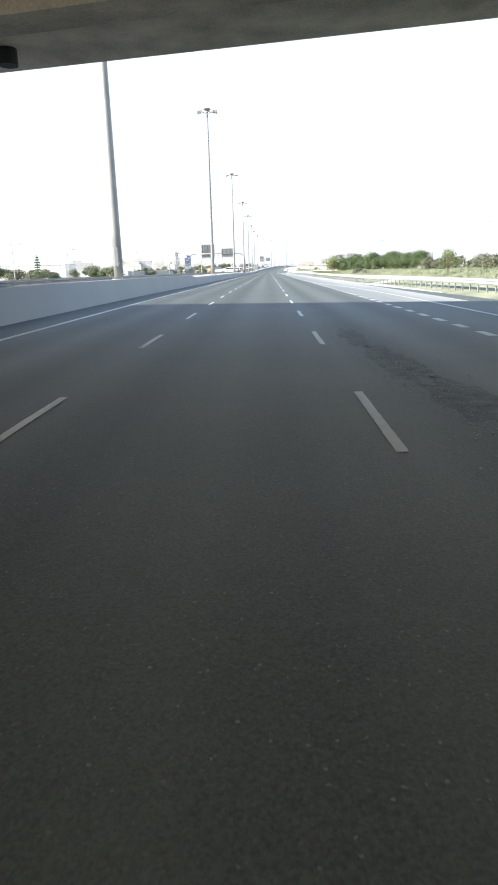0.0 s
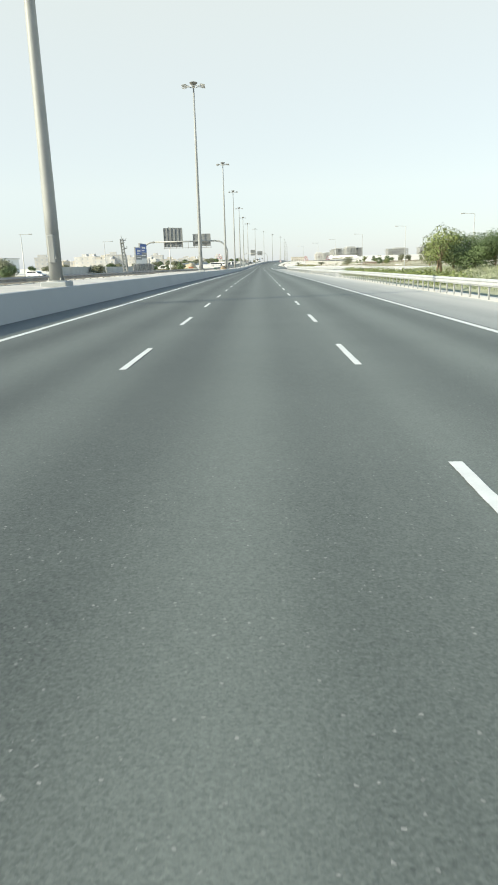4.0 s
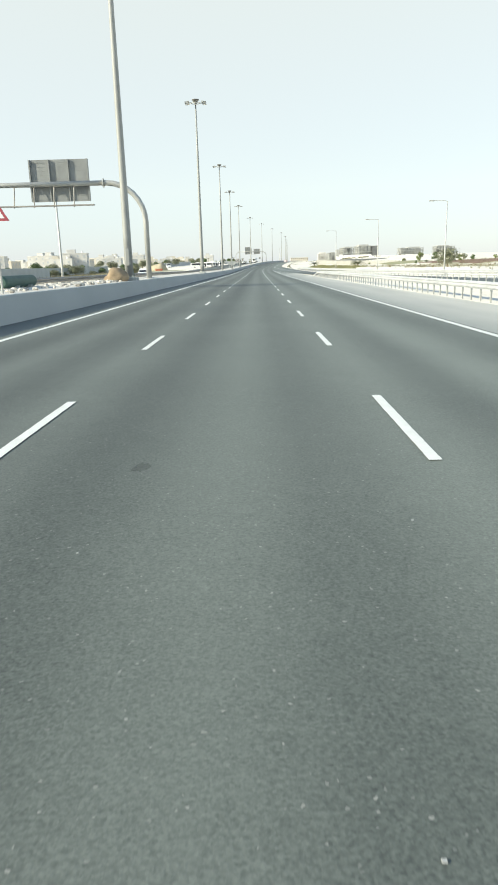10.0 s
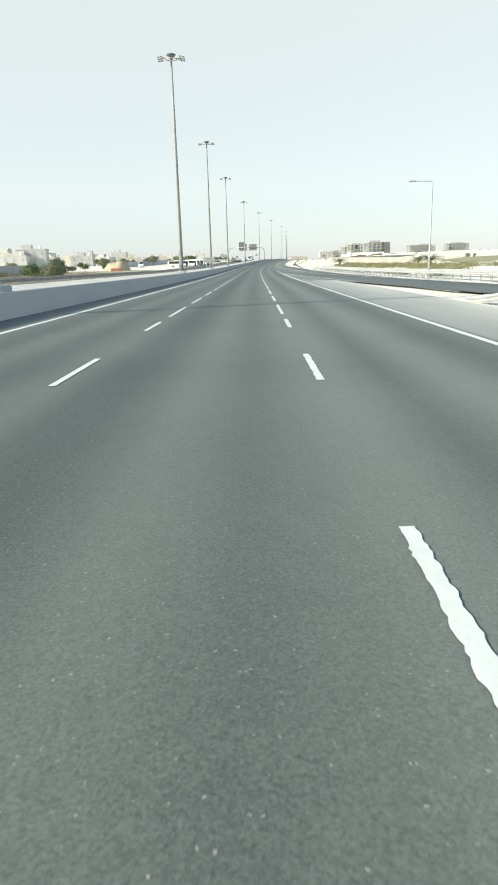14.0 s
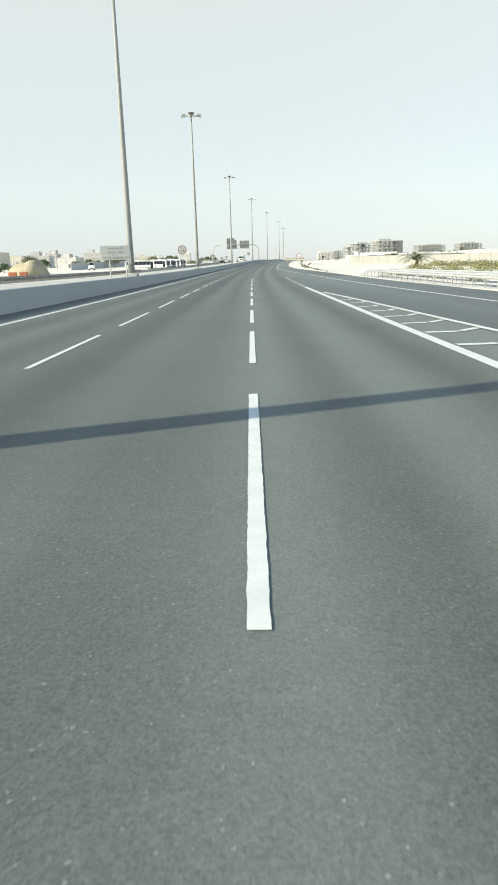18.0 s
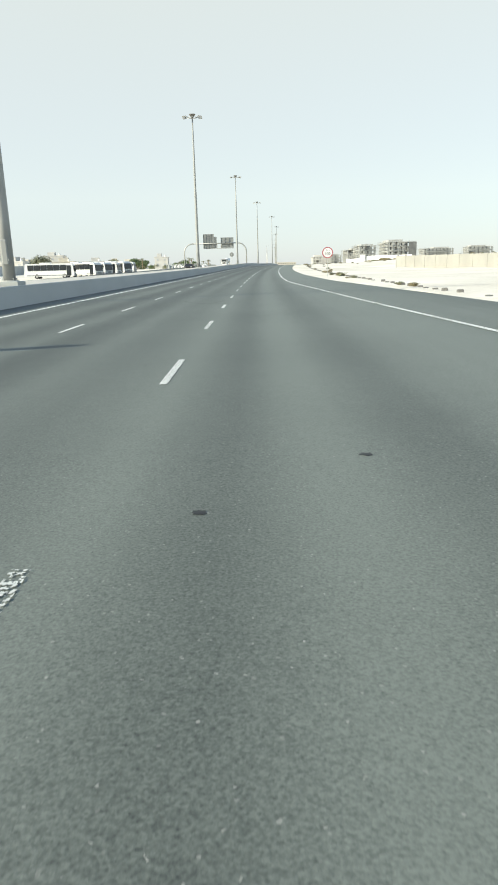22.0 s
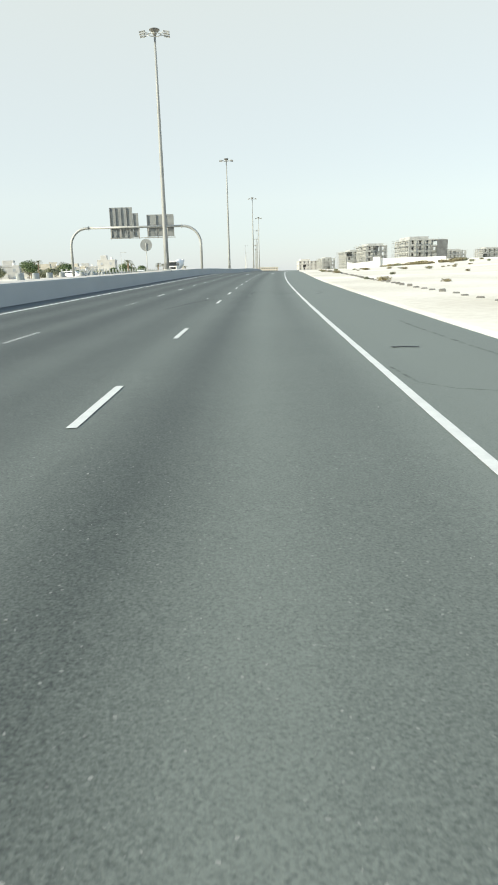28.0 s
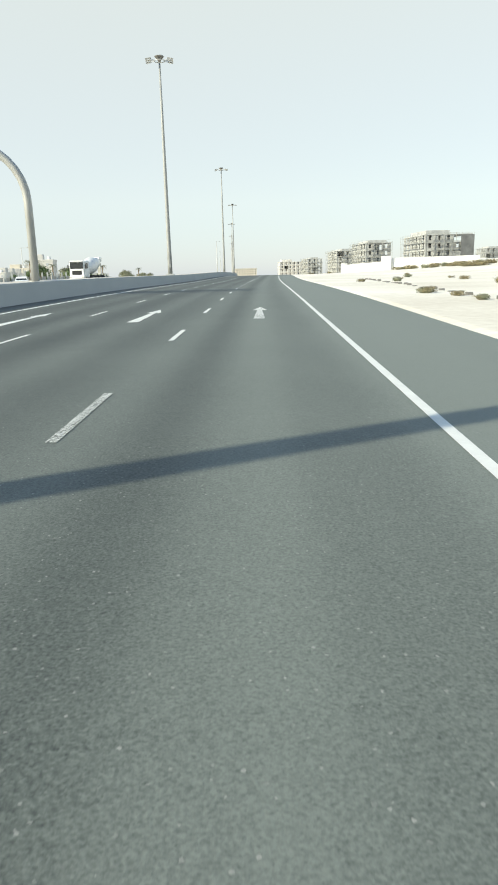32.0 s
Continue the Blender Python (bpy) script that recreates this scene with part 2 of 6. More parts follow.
M_GALV = mat("galvanised_steel", (0.50, 0.50, 0.47), 0.5, 0.25, 0.12, 2.0, 30)
M_MAST = mat("mast_steel", (0.34, 0.345, 0.33), 0.55, 0.1, 0.12, 0.6, 20)
M_GANTRY = mat("gantry_steel", (0.43, 0.43, 0.405), 0.5, 0.2, 0.12, 1.0, 25)
M_RAIL = mat("guardrail_steel", (0.52, 0.53, 0.53), 0.5, 0.2, 0.12, 1.5, 20)
M_SIGNBACK = mat("sign_back_aluminium", (0.27, 0.28, 0.275), 0.55, 0.2, 0.12, 1.0, 15)
M_HUB = mat("mast_head_cover", (0.22, 0.21, 0.19), 0.6, 0.2, 0.1, 4, 30)
M_LAMP = mat("lamp_housing", (0.40, 0.39, 0.36), 0.5, 0.2, 0.1, 4, 30)
M_GLASS_DARK = mat("dark_glass", (0.03, 0.035, 0.04), 0.15, 0, 0.3, 2, 10)
M_WHITE = mat("white_paint", (0.80, 0.80, 0.78), 0.4, 0, 0.05, 2, 20)
# Dark tone painted for the shade inside open floors
M_SHADE_SHEET = mat("open_floor_shade", (0.15, 0.155, 0.155), 0.9, 0, 0.3, 0.5, 6)
M_RED = mat("sign_red", (0.36, 0.06, 0.08), 0.5, 0, 0.1, 4, 30)
M_BLACK = mat("black_rubber", (0.025, 0.025, 0.027), 0.8, 0, 0.2, 6, 40)
M_BLUE = mat("board_blue", (0.05, 0.13, 0.42), 0.5, 0, 0.15, 1.5, 10)
M_GREY = mat("board_grey", (0.42, 0.44, 0.46), 0.6, 0, 0.2, 1.5, 10)
M_VILLA = mat("villa_render", (0.56, 0.545, 0.51), 0.9, 0, 0.10, 0.3, 6)
M_VILLA2 = mat("villa_cream", (0.60, 0.555, 0.47), 0.9, 0, 0.10, 0.3, 6)
M_WALL = mat("boundary_wall_render", (0.365, 0.357, 0.325), 0.9, 0, 0.10, 0.4, 8)
M_GREYWALL = mat("grey_render", (0.46, 0.47, 0.46), 0.9, 0, 0.10, 0.4, 8)
# Concrete lightened in its base colour to imitate haze over the far buildings
M_RAWCON = mat("raw_concrete_hazed", (0.44, 0.445, 0.43), 0.9, 0, 0.2, 0.4, 6)
M_DULL = mat("dull_steel", (0.30, 0.285, 0.26), 0.6, 0.3, 0.2, 1.5, 20)
M_BLOCK = mat("weathered_block", (0.20, 0.195, 0.18), 0.95, 0, 0.3, 2, 20, 0.4)
M_SCAF = mat("scaffold_steel", (0.40, 0.40, 0.37), 0.6, 0.3, 0.2, 1, 10)
M_BARK = mat("bark", (0.20, 0.15, 0.10), 0.95, 0, 0.3, 5, 40, 0.5)
M_LEAF = mat("leaf_green", (0.10, 0.145, 0.055), 0.6, 0, 0.45, 1.2, 25)
M_LEAF_L = mat("leaf_light", (0.20, 0.24, 0.085), 0.65, 0, 0.4, 1.2, 25)
M_LEAF_D = mat("leaf_dusty", (0.19, 0.20, 0.125), 0.7, 0, 0.4, 1.2, 25)
M_PLANTING = mat("dusty_planting", (0.25, 0.245, 0.12), 0.8, 0, 0.4, 1.5, 20)
M_DRY = mat("dry_shrub", (0.23, 0.20, 0.115), 0.9, 0, 0.4, 2, 25)
M_GRASS = mat("grass", (0.33, 0.36, 0.235), 0.9, 0, 0.35, 0.6, 12)
M_OIL = mat("oil_stain", (0.035, 0.037, 0.037), 0.7, 0, 0.3, 4, 40)
M_TYRE = mat("tyre_mark", (0.045, 0.047, 0.047), 0.8, 0, 0.3, 4, 40)


def thin_out(m, low, high, scale):
    """Lets the ground show through a thin film of rubber or oil."""
    t = m.node_tree
    n = t.nodes.new("ShaderNodeTexNoise")
    n.inputs["Scale"].default_value, n.inputs["Detail"].default_value = scale, 6
    mr = t.nodes.new("ShaderNodeMapRange")
    mr.inputs["From Min"].default_value, mr.inputs["From Max"].default_value = 0.35, 0.65
    mr.inputs["To Min"].default_value, mr.inputs["To Max"].default_value = low, high
    ge = t.nodes.new("ShaderNodeNewGeometry")
    t.links.new(ge.outputs["Position"], n.inputs["Vector"])
    t.links.new(n.outputs["Fac"], mr.inputs["Value"])
    tr = t.nodes.new("ShaderNodeBsdfTransparent")
    mx = t.nodes.new("ShaderNodeMixShader")
    t.links.new(mr.outputs[0], mx.inputs[0])
    t.links.new(tr.outputs[0], mx.inputs[1])
    t.links.new(t.nodes["Principled BSDF"].outputs[0], mx.inputs[2])
    t.links.new(mx.outputs[0], t.nodes["Material Output"].inputs["Surface"])


thin_out(M_TYRE, 0.0, 0.32, 4.5)
M_ORANGE = mat("orange_plastic", (0.42, 0.15, 0.08), 0.6, 0, 0.15, 3, 20)
M_TANK = mat("green_tank", (0.05, 0.10, 0.08), 0.6, 0, 0.2, 2, 20)

# ------------------------------------------------------------------ the road's line
Y_STEP = 60.0
XR = [-0.03, 0.0, 0.0, 0.19, 0.35, 0.62, 0.83, 1.06, 1.36, 2.04, 4.01, 7.08, 11.45, 17.33, 24.06, 31.51, 38.62, 41.96, 45.24, 48.52, 51.8, 55.08, 58.36, 61.65, 64.93]
ZR = [0.0, 0.0, 0.0, -0.22, -0.4, -0.69, -0.93, -1.16, -1.27, -1.11, -0.63, 0.05, 0.96, 1.91, 2.28, 2.82, 2.75, 2.43, 1.99, 1.48, 0.96, 0.52, 0.22, -0.01, -0.25]


def spline(v, y):
    q = (y + 60.0) / Y_STEP
    if q <= 1:
        return v[1]
    if q >= len(v) - 2:
        return v[-2] + (v[-2] - v[-3]) * (q - (len(v) - 2)) if v is XR else v[-2]
    i = int(q)
    r = q - i
    a, b, c, e = v[i - 1], v[i], v[i + 1], v[i + 2]
    return b + 0.5 * r * (c - a + r * (2 * a - 5 * b + 4 * c - e + r * (3 * (b - c) + e - a)))


def rx(y):
    return spline(XR, y)


def rz(y):
    return spline(ZR, y)


def heading(y):
    return -math.atan((rx(y + 4) - rx(y - 4)) / 8)


def P(lat, y, dz=0.0):
    """A point lat metres right of the lane line at y along the road."""
    return Vector((rx(y) + lat, y, rz(y) + dz))


def lerp(table, y):
    if y <= table[0][0]:
        return table[0][1]
    for (a, p), (b, q) in zip(table, table[1:]):
        if y <= b:
            return p + (q - p) * (y - a) / (b - a)
    return table[-1][1]


def smooth(a, b, x):
    t = min(1, max(0, (x - a) / (b - a)))
    return t * t * (3 - 2 * t)


RIGHT_EDGE = [(-300, 8.6), (60, 8.6), (95, 7.3), (440, 7.3), (470, 11.6), (490, 11.2), (515, 9.9), (545, 7.7), (575, 6.8), (620, 6.5), (1500, 6.4)]
RAIL3 = [(-200, 70), (100, 43), (182, 34.6), (220, 31.3), (250, 27.5), (284, 23.5), (349, 17.4), (383, 15.0), (420, 13.6), (480, 12.4), (1500, 12.4)]


def ground_z(x, y):
    """Height of the open ground."""
    z = rz(min(max(y, -60), 1380))
    lat = x - rx(y)
    left = smooth(-9.9, -10.4, lat) if lat > -10.4 else 1.0
    if lat < 0:
        side = (0.62 * left - 0.18 * (1 - left)) if lat < -9.8 else -0.25
        low = smooth(-12.9, -14.4, lat)
        side = side * (1 - low) + low * (-0.12 - 0.35 * smooth(540, 610, y) * smooth(-31.2, -36, lat))
        far = smooth(-60, -300, lat)
        return (z + side) * (1 - far) + (-0.4) * far + 0.25 * noise.noise(Vector((x * 0.02, y * 0.02, 0))) * smooth(-40, -90, lat)
    edge = lerp(RIGHT_EDGE, y)
    rise = 3.4 * smooth(16, 110, lat) * smooth(470, 640, y) * (1 - smooth(1500, 2200, y)) + 1.0 * smooth(9.0, 14, lat) * smooth(200, 164, y) * smooth(-20, 60, y)
    rise += 2.0 * smooth(24, 60, lat) * smooth(190, 100, y)
    rail = lerp(RAIL3, y)
    rise += (0.95 * smooth(rail + 1.5, rail + 6.5, lat) + 1.1 * smooth(36, 54, lat)) * smooth(280, 335, y) * (1 - smooth(480, 530, y))
    ripple = 0.22 * noise.noise(Vector((x * 0.09, y * 0.09, 3))) * smooth(edge + 1.5, edge + 12, lat)
    sink = -0.30 if lat < edge - 1 else -0.02 + (-0.28) * (1 - smooth(edge - 1, edge + 0.1, lat))
    if 90 < y < 500 and lat < lerp(RAIL3, y) + 1.0:
        sink = min(sink, -0.08)
        ripple = 0
    base = z * (1 - smooth(200, 600, lat)) + 0.0
    return base + sink + rise + ripple


# ------------------------------------------------------------------ mesh helpers
class Mesh:
    """Collects vertices and faces for one mesh."""

    def __init__(self):
        self.v, self.f = [], []

    def add(self, verts, faces):
        n = len(self.v)
        self.v += [tuple(p) for p in verts]
        self.f += [tuple(n + i for i in f) for f in faces]
        return self

    def box(self, c, s, m=None, bevel=0.0):
        """A box with its upright edges and rim cut back by bevel."""
        x, y, z = s[0] / 2, s[1] / 2, s[2] / 2
        b = min(bevel, x * 0.9, y * 0.9, z * 0.9)
        if b <= 0:
            p = [(-x, -y, -z), (x, -y, -z), (x, y, -z), (-x, y, -z), (-x, -y, z), (x, -y, z), (x, y, z), (-x, y, z)]
            f = [(0, 3, 2, 1), (4, 5, 6, 7), (0, 1, 5, 4), (1, 2, 6, 5), (2, 3, 7, 6), (3, 0, 4, 7)]
        else:
            def ring(ax, ay, zz):
                return [(-ax + b, -ay, zz), (ax - b, -ay, zz), (ax, -ay + b, zz), (ax, ay - b, zz), (ax - b, ay, zz), (-ax + b, ay, zz), (-ax, ay - b, zz), (-ax, -ay + b, zz)]
            rings = [ring(x - b * 0.7, y - b * 0.7, -z), ring(x, y, -z + b), ring(x, y, z - b), ring(x - b * 0.7, y - b * 0.7, z)]
            p = [q for r in rings for q in r]
            f = [tuple(range(7, -1, -1)), tuple(range(24, 32))]
            for k in range(3):
                for i in range(8):
                    j = (i + 1) % 8
                    f.append((k * 8 + i, k * 8 + j, k * 8 + 8 + j, k * 8 + 8 + i))
        p = [Vector(q) + Vector(c) for q in p]
        if m is not None:
            p = [m @ q for q in p]
        return self.add(p, f)

    def tube(self, pts, radii, n=10, caps=True):
        pts = [Vector(p) for p in pts]
        if not isinstance(radii, (list, tuple)):
            radii = [radii] * len(pts)
        verts, faces = [], []
        a = None
        for i, p in enumerate(pts):
            d = (pts[min(i + 1, len(pts) - 1)] - pts[max(i - 1, 0)]).normalized()
            a = d.orthogonal() if a is None else a - d * a.dot(d)
            a.normalize()
            b = d.cross(a)
            for k in range(n):
                t = 2 * math.pi * k / n
                verts.append(p + (a * math.cos(t) + b * math.sin(t)) * radii[i])
        for i in range(len(pts) - 1):
            for k in range(n):
                j = (k + 1) % n
                faces.append((i * n + k, i * n + j, i * n + n + j, i * n + n + k))
        if caps:
            faces.append(tuple(range(n - 1, -1, -1)))
            faces.append(tuple(range((len(pts) - 1) * n, len(pts) * n)))
        return self.add(verts, faces)

    def sweep(self, profile, y0, y1, step, closed=False, shape=None):
        """A profile of (lat, dz) carried along the road; shape(y) may give the profile instead."""
        ys = list(np.arange(y0, y1, step)) + [y1]
        rows = [[P(l, y, d) for l, d in (shape(y) if shape else profile)] for y in ys]
        n = len(rows[0])
        verts = [p for r in rows for p in r]
        faces = []
        for i in range(len(rows) - 1):
            for k in range(n if closed else n - 1):
                j = (k + 1) % n
                faces.append((i * n + k, i * n + j, i * n + n + j, i * n + n + k))
        if closed:
            faces.append(tuple(range(n - 1, -1, -1)))
            faces.append(tuple(range((len(rows) - 1) * n, len(rows) * n)))
        return self.add(verts, faces)

    def data(self, name, material, soft=False):
        me = bpy.data.meshes.new(name)
        me.from_pydata(self.v, [], self.f)
        me.materials.append(material)
        if soft:
            me.polygons.foreach_set("use_smooth", [True] * len(me.polygons))
        me.update()
        bm = bmesh.new()
        bm.from_mesh(me)
        if len(bm.faces) < 4000:
            bmesh.ops.recalc_face_normals(bm, faces=bm.faces)
            bm.to_mesh(me)
        bm.free()
        return me


def part(name, m, material, parent=None, label="", soft=False, at=None):
    """One mesh object, under a thing or a part."""
    me = m if isinstance(m, bpy.types.Mesh) else m.data(name, material, soft)
    ob = new(name, me)
    if parent is not None:
        ob.parent = parent
    if at is not None:
        ob.matrix_basis = at
    if label:
        tagged(ob, label)
    return ob


def thing(name, label, category, group="", kind="", at=None):
    ob = new(name)
    ob.empty_display_size = 0.3
    if at is not None:
        ob.matrix_basis = at
    return tagged(ob, label, category, group, kind)


def spot(lat, y, dz=0.0, turn=0.0):
    """A pose on the road's side, turned with the road."""
    return Matrix.Translation(P(lat, y, dz)) @ Matrix.Rotation(heading(y) + radians(turn), 4, "Z")


# ------------------------------------------------------------------ ground and carriageways
def grid_lines(lo, hi, near_lo, near_hi, fine, coarse):
    out, a = [], lo
    while a < hi:
        out.append(a)
        a += fine if near_lo <= a < near_hi else coarse
    return out + [hi]


def build_ground():
    lats = [-3000, -1500, -800, -500, -300, -200, -150, -110, -80, -60, -45, -34, -26, -20, -16, -13, -11.5, -10.4, -9.9, -9.6, -6, 0, 4, 6, 6.9, 7.5, 8.2, 9, 10, 11, 12, 13, 14, 15.5, 17, 19, 21, 23, 26, 29, 33, 38, 44, 51, 60, 70, 82, 96, 112, 130, 160, 200, 280, 420, 700, 1200, 2000, 3000]
    ys = grid_lines(-1500, 4700, -60, 1080, 6, 150)
    verts, faces = [], []
    n = len(lats)
    for y in ys:
        for l in lats:
            x = rx(min(y, 1380)) + l
            verts.append((x, y, ground_z(x, y)))
    for i in range(len(ys) - 1):
        for k in range(n - 1):
            faces.append((i * n + k, i * n + k + 1, i * n + n + k + 1, i * n + n + k))
    m = Mesh()
    m.add(verts, faces)
    ob = part("ground", m, M_SAND)
    return tagged(ob, "pale sandy desert ground beside the motorway", "ground", kind="structure")


build_ground()


def build_verge():
    """Grassy soil behind the first guard rail."""
    m = Mesh()
    ls = [8.5, 9.2, 10, 11, 12, 13, 14, 15.5, 17, 19, 21, 23, 26, 29, 33, 38, 44, 51, 60, 70]
    ys = [20 + 6 * k for k in range(29)]
    for y in ys:
        for l in ls:
            l = min(l, max(8.5, lerp(RAIL3, y) - 9.6)) if y > 118 else l
            x = rx(y) + l
            m.v.append((x, y, ground_z(x, y) + (0.035 if l > 8.6 else -0.05)))
    n = len(ls)
    m.f = [(i * n + k, i * n + k + 1, i * n + n + k + 1, i * n + n + k) for i in range(len(ys) - 1) for k in range(n - 1)]
    return tagged(part("verge", m, M_VERGE), "dry grassy soil of the verge behind the guard rail", "verge", kind="structure")


M_SOIL = mat("dug_soil", (0.20, 0.125, 0.085), 0.95, 0, 0.3, 0.2, 4, 0.5)
M_SCRUB_O = mat("olive_scrub", (0.33, 0.31, 0.185), 0.95, 0, 0.3, 0.25, 5, 0.5, (0.24, 0.25, 0.12))
M_SCRUB = mat("scrub_soil", (0.46, 0.42, 0.30), 0.95, 0, 0.25, 0.12, 4, 0.5, (0.33, 0.32, 0.20))
M_VERGE = mat("verge_soil", (0.40, 0.40, 0.27), 0.95, 0, 0.25, 0.35, 9, 0.5, (0.29, 0.31, 0.18))
build_verge()


def scrub_sheet(label, inner, outer, y0, y1, n=12, material=None, lift=0.04):
    """A tract of scrubby soil lying on the sand, with a ragged rim."""
    m = Mesh()
    ys = np.arange(y0, y1 + 1, 6.0)
    for i, y in enumerate(ys):
        wob = 2.5 * noise.noise(Vector((y * 0.05, inner(y), 1)))
        for k in range(n + 1):
            l = inner(y) + (outer(y) - inner(y)) * k / n + wob
            x = rx(y) + l
            edge = k in (0, n) or i in (0, len(ys) - 1)
            m.v.append((x, y, ground_z(x, y) + (-0.25 if edge else lift)))
    m.f = [(i * (n + 1) + k, i * (n + 1) + k + 1, (i + 1) * (n + 1) + k + 1, (i + 1) * (n + 1) + k) for i in range(len(ys) - 1) for k in range(n)]
    return tagged(part("scrubland", m, material or M_SCRUB), label, "ground", kind="structure")


scrub_sheet("brown-green scrubby soil beyond the far road", lambda y: -35.5 + 1.5 * math.sin(y * 0.11), lambda y: -37.0 - (66 + 7 * math.sin(y * 0.043) + 4 * math.sin(y * 0.13)) * smooth(126, 150, y) * smooth(560, 525, y), 130, 556, 24)
scrub_sheet("brown-green planted soil beyond the slip road", lambda y: lerp(RAIL3, y) + 9, lambda y: lerp(RAIL3, y) + 36, 205, 420)
scrub_sheet("dark red-brown dug soil beyond the slip road", lambda y: 42.0 + (y - 400) * 0.06 + math.sin(y * 0.21), lambda y: 45.0 + (19 + 3 * math.sin(y * 0.17)) * smooth(364, 382, y) * smooth(440, 420, y), 366, 438, 8, M_SOIL, 0.10)
scrub_sheet("olive-brown scrubby ground on the rise", lambda y: 36.0 + (y - 440) * 0.1, lambda y: 56.0, 434, 488, 8, M_SCRUB_O, 0.07)
scrub_sheet("gravelly sand under the slip road guard rail", lambda y: lerp(RAIL3, y) - 1.3, lambda y: lerp(RAIL3, y) + 2.3, 330, 482, 6, M_GRAVEL, 0.03)

road = tagged(part("road", Mesh().sweep(None, -300, 1400, 6, shape=lambda y: [(-9.45, 0.0), (-7.4, 0.0), (-3.65, 0.0), (0.0, 0.0), (3.65, 0.0), (lerp(RIGHT_EDGE, y), -0.02), (lerp(RIGHT_EDGE, y) + 0.12, -0.2)]), M_ASPHALT),
              "grey worn asphalt motorway carriageway with three lanes", "road", kind="structure")
RAMP_LEFT = [(376, 7.2), (398, 6.5), (415, 5.4), (427, 4.7), (437, 3.95), (446, 3.66)]
ramp = tagged(part("slip_road", Mesh().sweep(None, 60, 478, 6, shape=lambda y: [(lerp(RAMP_LEFT, y) if y > 376 else lerp(RAIL3, y) - lerp([(340, 7.2), (376, 8.3)], y), 0.004 if y > 372 else 0.03), (lerp(RAIL3, y) - 1.1, -0.014)]), M_RAMP),
              "dark asphalt slip road joining the motorway", "road", kind="structure")
SHOULDER_ACROSS = (3.78, 4.7, 5.6, 6.5, 7.28)
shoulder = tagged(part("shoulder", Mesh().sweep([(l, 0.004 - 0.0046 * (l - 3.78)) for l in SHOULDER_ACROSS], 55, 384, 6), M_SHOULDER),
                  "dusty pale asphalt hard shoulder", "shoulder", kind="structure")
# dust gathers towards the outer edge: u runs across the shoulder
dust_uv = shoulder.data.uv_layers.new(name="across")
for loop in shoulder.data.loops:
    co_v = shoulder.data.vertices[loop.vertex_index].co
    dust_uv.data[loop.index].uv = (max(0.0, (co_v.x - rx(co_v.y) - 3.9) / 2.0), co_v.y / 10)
opposite = tagged(part("opposite_road", Mesh().sweep([(-14.6, 0.04), (-20.0, 0.04), (-26.0, 0.04), (-31.0, 0.04), (-31.3, -0.3)], -300, 1400, 12), M_ASPHALT),
                  "asphalt carriageway of the opposite direction", "road", kind="structure")
for sheet in (road, opposite):
    lane_uv = sheet.data.uv_layers.new(name="across")
    for loop in sheet.data.loops:
        co_v = sheet.data.vertices[loop.vertex_index].co
        off = co_v.x - rx(co_v.y)
        lane_uv.data[loop.index].uv = (off if off > -12 else off + 22.3, co_v.y)
median = tagged(part("median_strip", Mesh().sweep([(-9.72, 0.80), (-10.4, 0.86), (-11.6, 0.95), (-12.8, 0.90), (-13.5, 0.70), (-14.7, 0.0)], -300, 1400, 6), M_GRAVEL),
                "raised median strip of gravelly sand", "median", kind="structure")


# ------------------------------------------------------------------ road markings
def line_mesh(lat0, lat1, y0, y1, step=6, dz=0.006, lat=None):
    return Mesh().sweep(None, y0, y1, step, shape=lambda y: [((lat(y) if lat else 0) + lat0, dz), ((lat(y) if lat else 0) + lat1, dz)])


part("edge_line", line_mesh(-7.52, -7.34, -300, 1400), M_PAINT, road)
EDGE_R = [(-300, 5.6), (55, 5.6), (75, 5.35), (90, 4.3), (105, 3.75), (120, 3.6), (1400, 3.6)]
part("edge_line", line_mesh(-0.08, 0.09, -300, 384, lat=lambda y: lerp(EDGE_R, y), dz=0.010), M_PAINT, road)
RAMP_LINE = [(200, 29), (284, 22), (349, 15.9), (383, 13.2), (405, 11.0), (425, 9.2), (450, 8.3), (480, 7.5), (490, 7.0), (498.7, 6.5), (505, 6.1), (515, 5.47), (524, 4.95), (532.7, 4.38), (541, 3.86), (548, 3.66), (560, 3.6), (1400, 3.6)]
part("edge_line", line_mesh(-0.09, 0.11, 150, 490, lat=lambda y: lerp(RAMP_LINE, y), dz=0.010), M_PAINT, road)
part("edge_line", line_mesh(-0.08, 0.09, 490, 585, 3, lat=lambda y: lerp(RAMP_LINE, y), dz=0.006), M_PAINT_EDGE, road, "badly chipped white line")
part("edge_line", line_mesh(-0.06, 0.06, 585, 1400, lat=lambda y: lerp(RAMP_LINE, y), dz=0.006), M_PAINT, road)
# the nose between motorway and slip road
GORE = [(350, 9.6), (375, 8.0), (398, 6.5), (415, 5.4), (427, 4.7), (437, 3.95)]
part("gore_line", line_mesh(-0.12, 0.12, 384, 446, 3, lat=lambda y: 3.62, dz=0.012), M_PAINT, road)
part("gore_line", line_mesh(-0.10, 0.10, 352, 437, 3, lat=lambda y: lerp(GORE, y), dz=0.010), M_PAINT, road)


